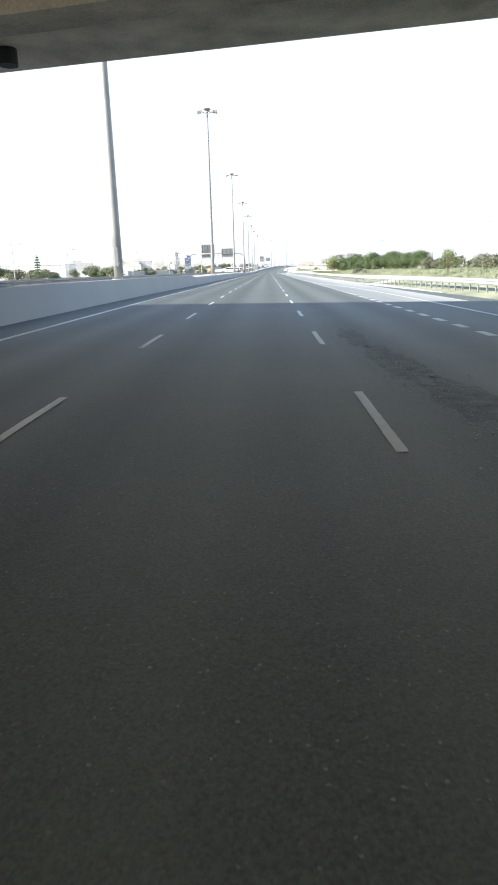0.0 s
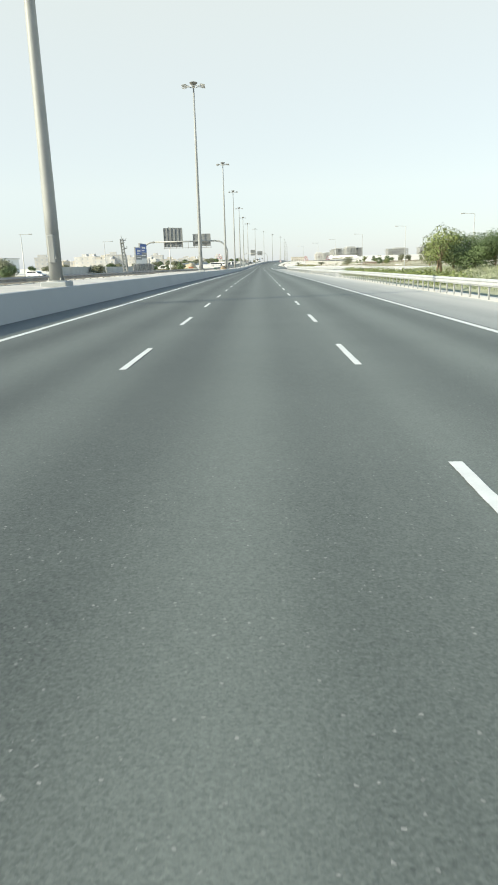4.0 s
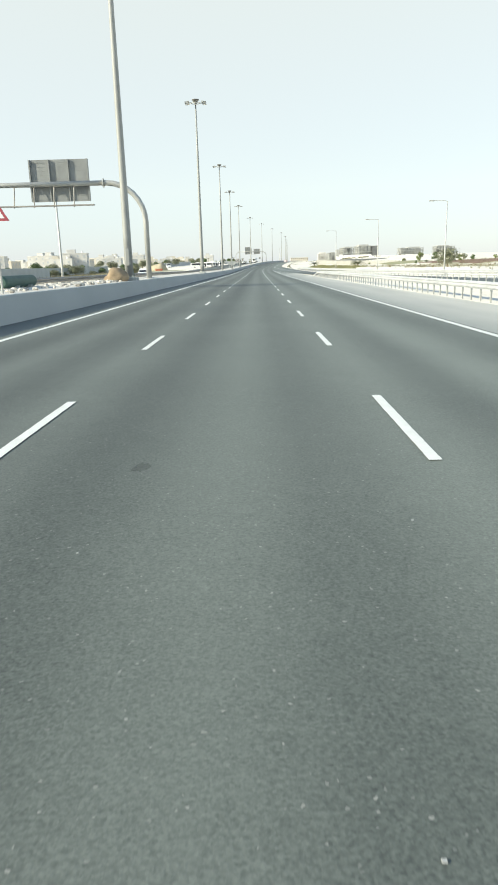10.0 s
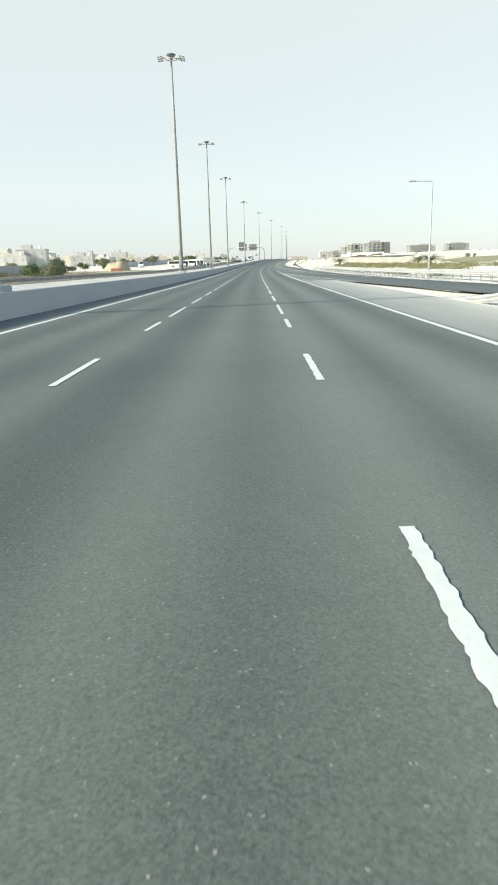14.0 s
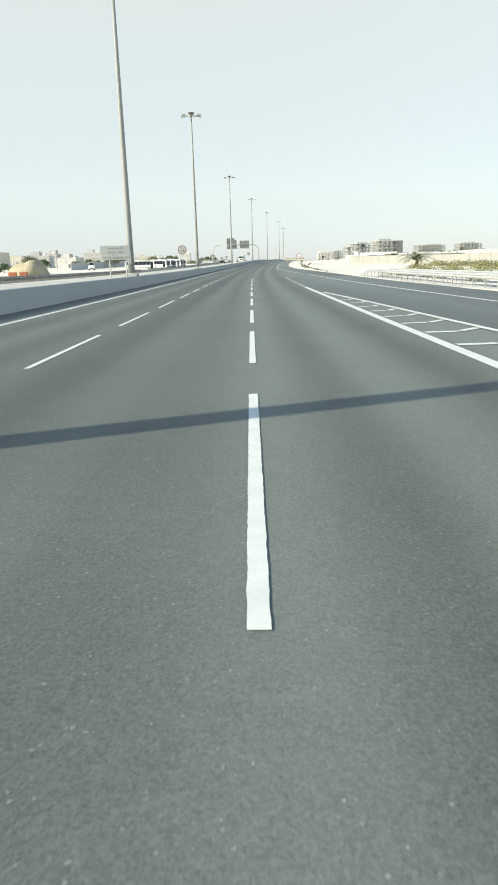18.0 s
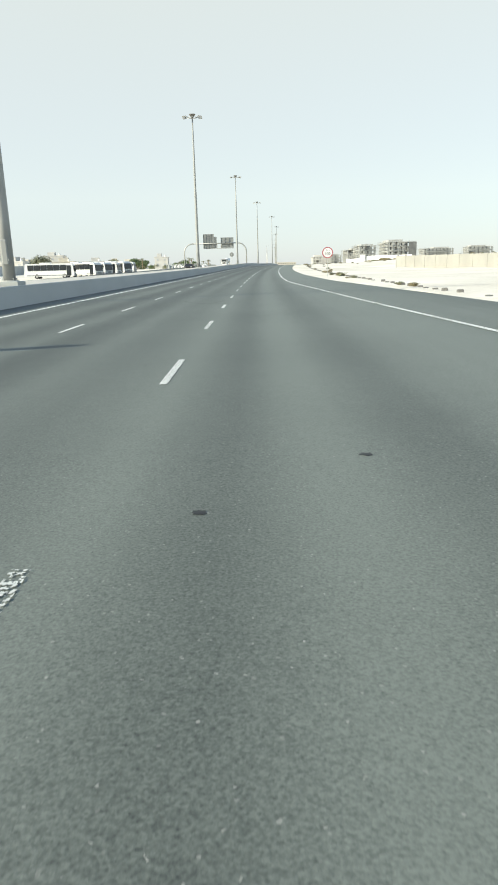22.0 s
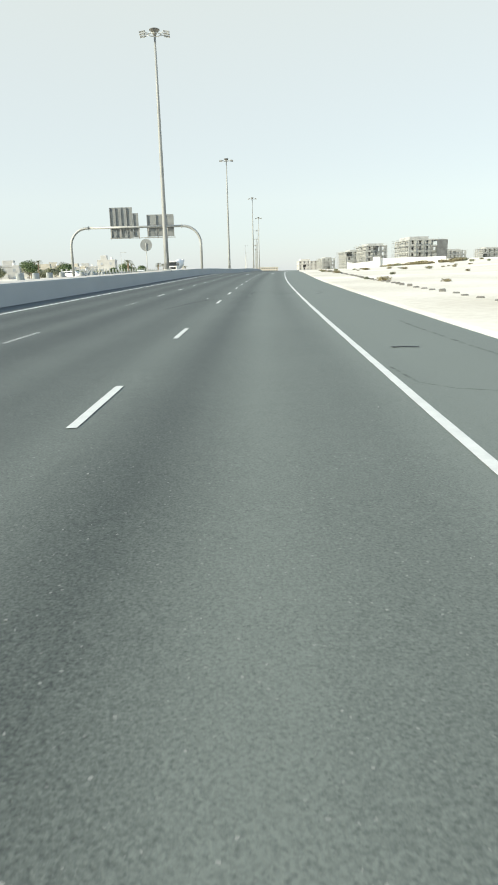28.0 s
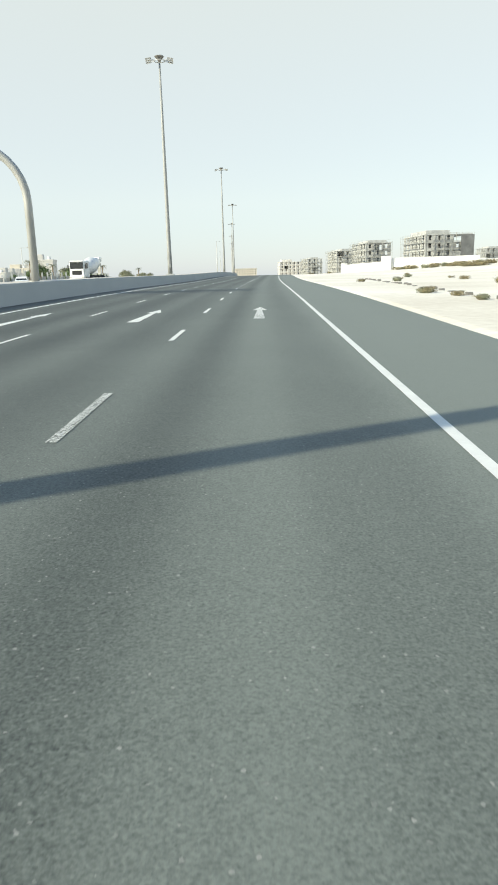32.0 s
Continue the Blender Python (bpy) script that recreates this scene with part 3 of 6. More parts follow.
def bar_mesh(points, width):
    """A flat painted bar along points of (lat, y)."""
    m = Mesh()
    left, right = [], []
    for i, (l, y) in enumerate(points):
        a, b = points[max(i - 1, 0)], points[min(i + 1, len(points) - 1)]
        d = Vector((b[0] - a[0], b[1] - a[1])).normalized()
        nx, ny = -d.y * width / 2, d.x * width / 2
        left.append(P(l + nx, y + ny, 0.008))
        right.append(P(l - nx, y - ny, 0.008))
    n = len(points)
    return m.add(left + right, [(i, i + 1, n + i + 1, n + i) for i in range(n - 1)])


y = 384.2
while y < 431:
    g = lerp(GORE, y + 0.6)
    mid = 3.72 + (g - 3.72) * 0.52
    part("hatch_bar", bar_mesh([(3.82, y), (mid - 0.05, y + 0.05)], 0.26), M_PAINT, road)
    part("hatch_bar", bar_mesh([(mid + 0.05, y + 0.12), (g - 0.14, y + 0.75)], 0.20), M_PAINT, road)
    y += 2.35

DASH = {}


def lane_dash(lat, far, length, material=None):
    """One painted dash whose far end lies at far."""
    material = material or M_PAINT
    rough = 0.011 if 320 < far < 330 and lat == 0.0 else 0.0030
    key = (round(length, 2), material.name, rough, int(far * 7) % 3)
    if key not in DASH:
        r = random.Random(int(far * 100))
        n = int(length / 0.045)
        left, right, wl, wr = [], [], 0.0, 0.0
        for i in range(n + 1):
            wl = wl * 0.35 + r.uniform(-rough, rough)
            wr = wr * 0.35 + r.uniform(-rough, rough)
            left.append((-0.054 + wl, -length * i / n, 0))
            right.append((0.054 + wr, -length * i / n, 0))
        DASH[key] = Mesh().add(left + right, [(i, i + 1, n + 2 + i, n + 1 + i) for i in range(n)]).data("lane_dash", material)
    slope = math.atan((rz(far) - rz(far - length)) / length)
    part("lane_dash", DASH[key], None, road, at=Matrix.Translation(P(lat - 0.015, far, 0.008)) @ Matrix.Rotation(heading(far - length / 2), 4, "Z") @ Matrix.Rotation(slope, 4, "X"))


far_ends = [(34.89 + 7.95 * k, 2.75) for k in range(-12, 39)]
far_ends += [(384.12 + 7.95 * k, 5.3) for k in range(-5, 12)]
far_ends += [(384.12 + 7.95 * k, 2.4) for k in range(12, 27)]
far_ends += [(601.1, 2.3), (609.0, 2.3), (617.0, 2.3), (625.0, 2.3)]
far_ends += [(637.88 + 8.0 * k, 2.3) for k in range(0, 60)]
far_ends = [(423.72 if abs(far - 423.87) < 0.1 else 471.78 if abs(far - 471.57) < 0.1 else 447.56 if abs(far - 447.72) < 0.1 else far, length) for far, length in far_ends]
for far, length in far_ends:
    for lat in (0.0, -3.65):
        span = 2.1 if lat == 0.0 and 195 < far < 212 else 2.15 if lat == 0.0 and 508 < far < 515 else 5.42 if 400 < far < 409 else length
        old = M_PAINT_OLD if 650 < far < 686 else M_PAINT
        if lat == 0.0 and 478 < far < 515:
            old = M_PAINT_GONE if far < 490 else M_PAINT_OLD
        if 686 < far < 700:
            old = M_PAINT_GONE
        if lat == 0.0 and 515 < far < 546:
            old = M_PAINT_EDGE
        if lat < 0 and 536 < far < 640:
            old = (M_PAINT_GONE, M_PAINT_OLD, M_PAINT, M_PAINT_GONE, M_PAINT_OLD)[int(far / 7.95) % 5]
        lane_dash(lat, far, span, old)
for far in np.arange(38.0, 101.0, 2.0):
    part("short_dash", bar_mesh([(3.66, far - 1.0), (3.66, far)], 0.22), M_PAINT, road)
for far in (453.2, 461.1, 469.0, 477.4):
    lane_dash(3.7, far, 5.3)


def arrow_mesh(lat, y0, y1):
    """A short lane arrow: a broad head over a shaft that widens towards its foot."""
    return Mesh().add([P(lat - 0.17, y0, 0.008), P(lat + 0.17, y0, 0.008), P(lat + 0.08, y1 - 1.7, 0.008), P(lat + 0.24, y1 - 1.7, 0.008), P(lat, y1, 0.008), P(lat - 0.24, y1 - 1.7, 0.008), P(lat - 0.08, y1 - 1.7, 0.008)],
                      [(0, 1, 2, 6), (3, 4, 5)])


for lat in (1.79, -1.76, -5.54):
    part("lane_arrow", arrow_mesh(lat, 704.6, 709.9), M_PAINT_OLD if lat > 0 else M_PAINT, road)

# ------------------------------------------------------------------ median barrier
barrier = thing("median_barrier", "long grey concrete safety barrier along the median", "barrier", kind="structure")
BARRIER_H = [(-300, 1.10), (101.9, 1.10), (102.1, 0.86), (500, 0.86), (640, 0.93), (1400, 0.93)]


def barrier_profile(y):
    h = lerp(BARRIER_H, y)
    return [(-9.10, 0.002), (-9.13, 0.10), (-9.20, 0.34), (-9.37, h - 0.02), (-9.40, h), (-9.68, h), (-9.72, h - 0.03), (-9.72, 0.0)]


for y0 in np.arange(-120, 1080, 6.0):
    part("barrier_unit", Mesh().sweep(None, y0 + 0.003, y0 + 5.997, 3, closed=True, shape=barrier_profile), M_CONCRETE, barrier)
part("barrier_unit", Mesh().sweep(None, 1080, 1400, 20, closed=True, shape=barrier_profile), M_CONCRETE, barrier)

# ------------------------------------------------------------------ bridge over the road
bridge = thing("overpass_bridge", "grey concrete road bridge crossing over the motorway", "bridge", kind="structure")
SKEW = -0.23
B_FRONT, B_DEPTH, B_SOFFIT, B_DECK = 46.3, 34.0, 7.2, 0.85


def bridge_slab(lat0, lat1, back, front, z0, z1):
    """A block under or on the deck, cut along the bridge's skew."""
    m = Mesh()
    pts = []
    for z in (z0, z1):
        for lat, d in ((lat0, back), (lat1, back), (lat1, front), (lat0, front)):
            pts.append((lat, B_FRONT + d + SKEW * (lat + 1.4), z))
    return m.add(pts, [(0, 3, 2, 1), (4, 5, 6, 7), (0, 1, 5, 4), (1, 2, 6, 5), (2, 3, 7, 6), (3, 0, 4, 7)])


part("deck", bridge_slab(-70, 60, -B_DEPTH, 0, B_SOFFIT, B_SOFFIT + B_DECK), M_SOFFIT, bridge)
part("parapet", bridge_slab(-70, 60, -0.35, 0.06, B_SOFFIT + B_DECK + 0.003, B_SOFFIT + B_DECK + 0.8), M_CONCRETE, bridge)
part("parapet", bridge_slab(-70, 60, -B_DEPTH - 0.06, -B_DEPTH + 0.3, B_SOFFIT + B_DECK + 0.003, B_SOFFIT + B_DECK + 1.05), M_CONCRETE, bridge)
for d in (-4.0, -12.0, -20.0, -28.0):
    part("girder", bridge_slab(-68, 58, d - 1.2, d, B_SOFFIT - 0.45, B_SOFFIT - 0.003), M_SOFFIT, bridge)
for lat in (-44.0, 17.5):
    part("abutment", bridge_slab(lat, lat + 1.2, -B_DEPTH, -1.0, -0.2, B_SOFFIT - 0.46), M_SOFFIT, bridge)
part("drain_pipe", Mesh().tube([(-7.8, 45.9, B_SOFFIT - 0.40), (-7.8, 45.9, B_SOFFIT + 0.1)], 0.26, 12), M_BLACK, bridge, "dark drain outlet")

# ------------------------------------------------------------------ high lighting masts
MASTS = [0.5, 69.65, 139.8, 210.2, 281.7, 342.8, 404.5, 459.0, 517.45, 602.6, 687.8, 772.4, 857.9, 938.1, 1020.2, 1105, 1190, 1275]
H_MAST = 24.9


def build_mast():
    mast = thing("lighting_mast", "tall tapered steel lighting mast with a ring of floodlights", "lamp post", "masts along the median")
    part("plinth", Mesh().box((0, 0, 0.12), (1.1, 1.1, 0.24), bevel=0.04), M_CONCRETE, mast)
    part("base_plate", Mesh().tube([(0, 0, 0.24), (0, 0, 0.29)], 0.42, 16), M_GALV, mast)
    for k in range(4):
        a = k * math.pi / 2 + 0.78
        part("bolt", Mesh().tube([(0.35 * math.cos(a), 0.35 * math.sin(a), 0.29), (0.35 * math.cos(a), 0.35 * math.sin(a), 0.38)], 0.03, 6), M_GALV, mast)
    part("pole", Mesh().tube([(0, 0, 0.28), (0, 0, 3.0), (0, 0, 9.0), (0, 0, 17.0), (0, 0, H_MAST - 0.5)], [0.28, 0.265, 0.22, 0.165, 0.10], 16), M_MAST, mast, soft=True)
    door = part("access_door", Mesh().box((0, -0.27, 1.55), (0.30, 0.16, 1.15), bevel=0.05), M_MAST, mast)
    part("hinge", Mesh().tube([(0.16, -0.33, 1.15), (0.16, -0.33, 1.25)], 0.02, 6), M_GALV, door)
    part("head_hub", Mesh().tube([(0, 0, H_MAST - 0.6), (0, 0, H_MAST - 0.35), (0, 0, H_MAST - 0.05), (0, 0, H_MAST + 0.02)], [0.14, 0.26, 0.56, 0.50], 14), M_HUB, mast, "dark cone-shaped head cover")
    ring = Mesh()
    pts = [(0.62 * math.cos(k * math.pi / 8), 0.62 * math.sin(k * math.pi / 8), H_MAST - 0.5) for k in range(17)]
    ring.tube(pts, 0.045, 8)
    part("head_ring", ring, M_GALV, mast)
    for side in (-1, 1):
        for k in (-1, 0, 1):
            lamp = part("floodlight", Mesh().box((0, 0, 0), (0.66, 0.36, 0.085), Matrix.Translation((side * 1.26, k * 0.55, H_MAST - 0.45 - 0.06 * k)) @ Matrix.Rotation(side * radians(9), 4, "Y"), bevel=0.03), M_LAMP, mast)
            part("lamp_glass", Mesh().box((0, 0, -0.053), (0.52, 0.28, 0.02), Matrix.Translation((side * 1.26, k * 0.55, H_MAST - 0.45 - 0.06 * k)) @ Matrix.Rotation(side * radians(9), 4, "Y")), M_WHITE, lamp)
            part("arm", Mesh().tube([(side * 0.55, k * 0.3, H_MAST - 0.5), (side * 0.98, k * 0.55, H_MAST - 0.42)], 0.035, 6), M_GALV, mast)
    return mast


mast0 = build_mast()
for k, y in enumerate(MASTS):
    tall_by = 0.985 if 400 < y < 410 else 0.97 if 430 < y < 620 else 0.985 if y > 620 else 1.0
    at = Matrix.Translation(P(-9.85 if 680 < y < 690 else -10.1, y - 1.75, 0.82)) @ Matrix.Diagonal((1, 1, tall_by, 1))
    if k == 0:
        mast0.matrix_basis = at
    else:
        copy_thing(mast0, at)


# ------------------------------------------------------------------ sign gantries over the opposite road
def build_gantry(y, lat_l, lat_r, beam, signs, catwalk):
    g = thing("sign_gantry", "curved steel sign gantry seen from behind, grey panels", "gantry", "sign gantries", at=Matrix.Translation((rx(y), y, rz(y))) @ Matrix.Rotation(heading(y) * 0.5, 4, "Z"))
    r = 2.9
    pts = [(lat_l, 0, -0.15), (lat_l, 0, beam - r)]
    for k in range(1, 9):
        a = k * math.pi / 16
        pts.append((lat_l + r - r * math.cos(a), 0, beam - r + r * math.sin(a)))
    left = pts + [(lat_l + r + 0.2, 0, beam)]
    right = [(lat_r + lat_l - px, 0, max(pz, 0.75)) for px, _, pz in left]
    part("leg", Mesh().tube(left, 0.21, 14), M_GANTRY, g, soft=True)
    part("leg", Mesh().tube(right, 0.21, 14), M_GANTRY, g, soft=True)
    part("beam", Mesh().tube([(lat_l + r + 0.2, 0, beam), (lat_r - r - 0.2, 0, beam)], 0.19, 14), M_GANTRY, g, soft=True)
    for px in (lat_l + r + 0.2, lat_r - r - 0.2):
        part("flange", Mesh().tube([(px - 0.04, 0, beam), (px + 0.04, 0, beam)], 0.33, 14), M_GALV, g)
    for px, fz in ((lat_l, -0.1), (lat_r, 0.72)):
        part("footing", Mesh().box((px, 0, fz), (1.5, 1.2, 0.3), bevel=0.05), M_CONCRETE, g)
        part("base_plate", Mesh().tube([(px, 0, fz + 0.15), (px, 0, fz + 0.21)], 0.40, 14), M_GALV, g)
    part("catwalk", Mesh().box(((catwalk[0] + catwalk[1]) / 2, -0.32, catwalk[2]), (catwalk[1] - catwalk[0], 0.34, 0.09)), M_DULL, g)
    px = catwalk[0] + 0.2
    while px < catwalk[1]:
        part("hanger", Mesh().tube([(px, 0.02, beam - 0.1), (px, -0.18, (beam + catwalk[2]) / 2), (px, -0.42, catwalk[2] - 0.12)], 0.055, 6), M_DULL, g)
        px += 1.55
    for a, b, z0, z1, ribs in signs:
        panel = part("sign_panel", Mesh().box(((a + b) / 2, 0.36, (z0 + z1) / 2), (b - a, 0.05, z1 - z0)), M_SIGNBACK, g, "grey aluminium back of a road sign")
        for k in range(ribs + 1):
            qx = a + 0.06 + (b - a - 0.12) * k / ribs
            part("rib", Mesh().box((qx, 0.24, (z0 + z1) / 2), (0.10, 0.19, z1 - z0 - 0.02)), M_SIGNBACK, panel)
        n = int((z1 - z0) / 0.3)
        for k in range(n):
            part("seam", Mesh().box(((a + b) / 2, 0.328, z0 + 0.15 + k * 0.3), (b - a - 0.05, 0.012, 0.03)), M_SIGNBACK, panel)
    return g


build_gantry(288.0, -32.2, -10.05, 8.1, [(-26.5, -21.55, 6.75, 11.55, 5), (-18.9, -14.3, 6.85, 9.92, 3)], (-26.5, -13.9, 6.5))
build_gantry(722.5, -32.0, -10.35, 7.85, [(-25.3, -21.55, 6.2, 11.0, 4), (-21.5, -20.6, 6.25, 10.05, 1), (-19.2, -14.75, 6.3, 9.76, 3)], (-25.3, -14.5, 6.1))


# ------------------------------------------------------------------ guard rails
W_BEAM = [(0.0, 0.0), (-0.03, 0.03), (-0.08, 0.07), (-0.08, 0.10), (-0.02, 0.14), (-0.02, 0.17), (-0.08, 0.21), (-0.08, 0.24), (-0.03, 0.28), (0.0, 0.31)]
POST = {}


def guard_rail(label, lat_of, y0, y1, z_of=None, spacing=2.0, ends=(False, False), top=0.76, face=-1, steel=None):
    rail = thing("guard_rail", label, "guard rail", "steel guard rails")

    def z0(y):
        d = 0.0
        if ends[1]:
            d -= 0.62 * smooth(y1 - 8, y1, y)
        if ends[0]:
            d -= 0.62 * smooth(y0 + 8, y0, y)
        return d + (z_of(y) if z_of else 0.0)

    def shape(y):
        return [(lat_of(y) + (l * -face) - 0.04 * face * -1, top - 0.31 + h + z0(y)) for l, h in W_BEAM] + [(lat_of(y) + (l * -face) + 0.012 * -face - 0.04 * face * -1, top - 0.31 + h + z0(y)) for l, h in reversed(W_BEAM)]
    seg = y0
    while seg < y1 - 0.5:
        nxt = min(seg + 24.0, y1)
        part("rail_beam", Mesh().sweep(None, seg, nxt - 0.01, 2.0, closed=True, shape=shape), steel or M_RAIL, rail)
        seg = nxt
    key = "dull" if steel else "pale"
    if key not in POST:
        pz = 0.04 if steel else 0.16
        POST[key] = Mesh().box((0, 0, pz), (0.07, 0.04, 0.94)).box((-0.03, 0, pz), (0.014, 0.08, 0.94)).data("post", steel or M_GALV)
    y = y0 + 0.8
    while y < y1:
        zz = z0(y)
        part("post", POST[key], None, rail, at=Matrix.Translation(P(lat_of(y) + 0.14 * -face, y, zz)))
        y += spacing
    return rail


R1 = [(-100, 10.2), (60, 9.6), (78, 9.0), (93, 7.95), (130, 7.75), (1500, 7.75)]
guard_rail("pale steel guard rail on posts beside the hard shoulder", lambda y: lerp(R1, y), 8, 345, spacing=1.26, ends=(False, True))
guard_rail("pale steel guard rail between verge and slip road", lambda y: lerp(RAIL3, y) - 9.0, 120, 346, spacing=1.2, ends=(False, True), face=1)
guard_rail("pale steel guard rail on the outer side of the slip road", lambda y: lerp(RAIL3, y), 120, 480, spacing=2.0, ends=(False, True))
guard_rail("pale steel guard rail before the planted strip", lambda y: lerp(RAIL3, y) + 1.55, 352, 477, spacing=2.0, top=0.82, ends=(False, True))
guard_rail("dull steel guard rail along the median strip", lambda y: -13.2, 30, 480, z_of=lambda y: 0.70, spacing=2.0, top=0.55, face=1, steel=M_DULL)


# ------------------------------------------------------------------ street lamps
def build_street_lamp(h, arm, thick=1.0):
    lamp = thing("street_lamp", "slim grey street lamp with one side arm", "street lamp", "street lamps")
    part("base", Mesh().box((0, 0, 0.05), (0.5, 0.5, 0.3), bevel=0.03), M_CONCRETE, lamp)
    part("pole", Mesh().tube([(0, 0, 0.1), (0, 0, 2.0), (0, 0, h)], [0.10 * thick, 0.085 * thick, 0.05 * thick], 10), M_GALV, lamp, soft=True)
    part("arm", Mesh().tube([(0, 0, h - 0.05), (-0.3, 0, h + 0.04), (-arm, 0, h + 0.08)], 0.035, 8), M_GALV, lamp)
    head = part("lamp_head", Mesh().box((-arm - 0.28, 0, h + 0.07), (0.62, 0.26, 0.12), bevel=0.04), M_LAMP, lamp)
    part("lamp_glass", Mesh().box((-arm - 0.28, 0, h + 0.005), (0.44, 0.2, 0.02)), M_WHITE, head)
    return lamp


lamp_r = build_street_lamp(8.5, 1.6)
spots = [(15.6, 382.2), (18.6, 347.8)] + [(lerp(RAIL3, y) + 0.9, y) for y in (317.0, 284.0, 251.0, 219.0, 183.0, 147.0)]
for k, (lat, y) in enumerate(spots):
    at = Matrix.Translation(P(lat, y, 0.1))
    if k == 0:
        lamp_r.matrix_basis = at
    else:
        copy_thing(lamp_r, at)
lamp_l = build_street_lamp(7.1, -1.8)
lamp_l.matrix_basis = Matrix.Translation(P(-39.4, 218.5, 0.05))
for lat, y in ((-48.0, 186.0), (-48.5, 153.0), (-34.2, 253.5), (-54, 842)):
    copy_thing(lamp_l, Matrix.Translation(P(lat, y, 0.05)))
tall = build_street_lamp(14.3, -1.6, 2.2)
tall.matrix_basis = Matrix.Translation(P(-31.9, 340, 0.3))
for lat, y in ((-17.0, 982), (-17.0, 1075)):
    copy_thing(tall, Matrix.Translation(P(lat, y, 0.7)))
# a further mast beyond the far road, beside the bridge
copy_thing(mast0, Matrix.Translation((-48.0, 57.8, 0.1)))


# ------------------------------------------------------------------ traffic signs
def disc(m, cx, cy, cz, r, depth, n=32, inner=0.0):
    """A disc or a ring that faces -y."""
    v, f = [], []
    for y in (cy, cy + depth):
        for rr in ((r, inner) if inner else (r,)):
            v += [(cx + rr * math.sin(2 * math.pi * k / n), y, cz + rr * math.cos(2 * math.pi * k / n)) for k in range(n)]
    if inner:
        for k in range(n):
            j = (k + 1) % n
            f += [(k, j, n + j, n + k), (2 * n + j, 2 * n + k, 3 * n + k, 3 * n + j), (j, k, 2 * n + k, 2 * n + j), (n + k, n + j, 3 * n + j, 3 * n + k)]
    else:
        f += [tuple(range(n)), tuple(range(2 * n - 1, n - 1, -1))]
        f += [(k, n + k, n + (k + 1) % n, (k + 1) % n) for k in range(n)]
    return m.add(v, f)


def words(body, size, material, parent, at, depth=0.004):
    cu = bpy.data.curves.new("lettering", "FONT")
    cu.body, cu.size, cu.align_x, cu.align_y, cu.extrude = body, size, "CENTER", "CENTER", depth
    tmp = bpy.data.objects.new("lettering", cu)
    me = bpy.data.meshes.new_from_object(tmp)
    bpy.data.objects.remove(tmp)
    me.materials.clear()
    me.materials.append(material)
    return part("lettering", me, None, parent, at=at)


# Grey face and darker red ring for the median speed sign
M_PLATE_GREY = mat("sign_face_grey", (0.46, 0.47, 0.45), 0.5, 0, 0.12, 2, 12)
M_RING_DARK = mat("sign_red_dark", (0.19, 0.085, 0.085), 0.5, 0, 0.1, 4, 30)


def speed_sign(lat, y, base, centre, label, face=None, ring=None):
    s = thing("speed_sign", label, "traffic sign", "speed limit signs", at=spot(lat, y, base))
    part("post", Mesh().tube([(0, 0.06, -0.2), (0, 0.06, centre + 0.3)], 0.04, 10), M_GALV, s)
    plate = part("plate", disc(Mesh(), 0, 0, centre, 0.60, 0.02), face or M_WHITE, s, "round grey speed limit plate" if face else "round white speed limit plate")
    part("red_ring", disc(Mesh(), 0, -0.006, centre, 0.60, 0.005, inner=0.50), ring or M_RED, plate)
    words("100", 0.42, M_BLACK, plate, Matrix.Translation((0, -0.008, centre - 0.14)) @ Matrix.Rotation(radians(90), 4, "X"))
    part("numeral", Mesh().box((-0.10, -0.008, centre + 0.24), (0.035, 0.006, 0.19), Matrix.Identity(4)), M_BLACK, plate)
    part("numeral", disc(Mesh(), 0.04, -0.010, centre + 0.22, 0.030, 0.005, 12), M_BLACK, plate)
    part("numeral", disc(Mesh(), 0.16, -0.010, centre + 0.22, 0.030, 0.005, 12), M_BLACK, plate)
    return s


speed_sign(-9.98, 495.0, 0.80, 2.8, "round grey speed limit sign with a dark red ring", M_PLATE_GREY, M_RING_DARK)
speed_sign(8.7, 560.2, -0.05, 2.6, "round red and white speed limit sign standing in the sand")


def warning_sign(lat, y, base, centre, turn=0):
    s = thing("warning_sign", "red-edged triangular warning sign on a grey post", "traffic sign", "warning signs", at=spot(lat, y, base, turn))
    part("post", Mesh().tube([(0, 0.06, -0.2), (0, 0.06, centre + 0.3)], 0.04, 10), M_GALV, s)

    def tri(r, y0, y1):
        p = [(r * math.sin(a), centre + r * math.cos(a)) for a in (0, 2 * math.pi / 3, 4 * math.pi / 3)]
        return Mesh().add([(x, y0, z) for x, z in p] + [(x, y1, z) for x, z in p], [(0, 1, 2), (5, 4, 3), (0, 3, 4, 1), (1, 4, 5, 2), (2, 5, 3, 0)])
    plate = part("plate", tri(0.61, 0.0, 0.02), M_RED, s, "red triangle border")
    part("face", tri(0.44, -0.006, -0.001), M_WHITE, plate, "white inner triangle")
    part("symbol", Mesh().add([(-0.05, -0.010, centre - 0.18), (0.05, -0.010, centre - 0.18), (0.05, -0.010, centre + 0.02), (0.12, -0.010, centre + 0.02), (0, -0.010, centre + 0.20), (-0.12, -0.010, centre + 0.02), (-0.05, -0.010, centre + 0.02)], [(0, 1, 2, 6), (3, 4, 5)])
         .box((0.11, -0.010, centre - 0.12), (0.05, 0.004, 0.14)), M_BLACK, plate)
    return s


warning_sign(8.3, 257.2, -0.05, 2.78)
warning_sign(13.2, 258.5, -0.05, 2.8, 28)
warning_sign(-10.25, 257.1, 0.85, 2.69)

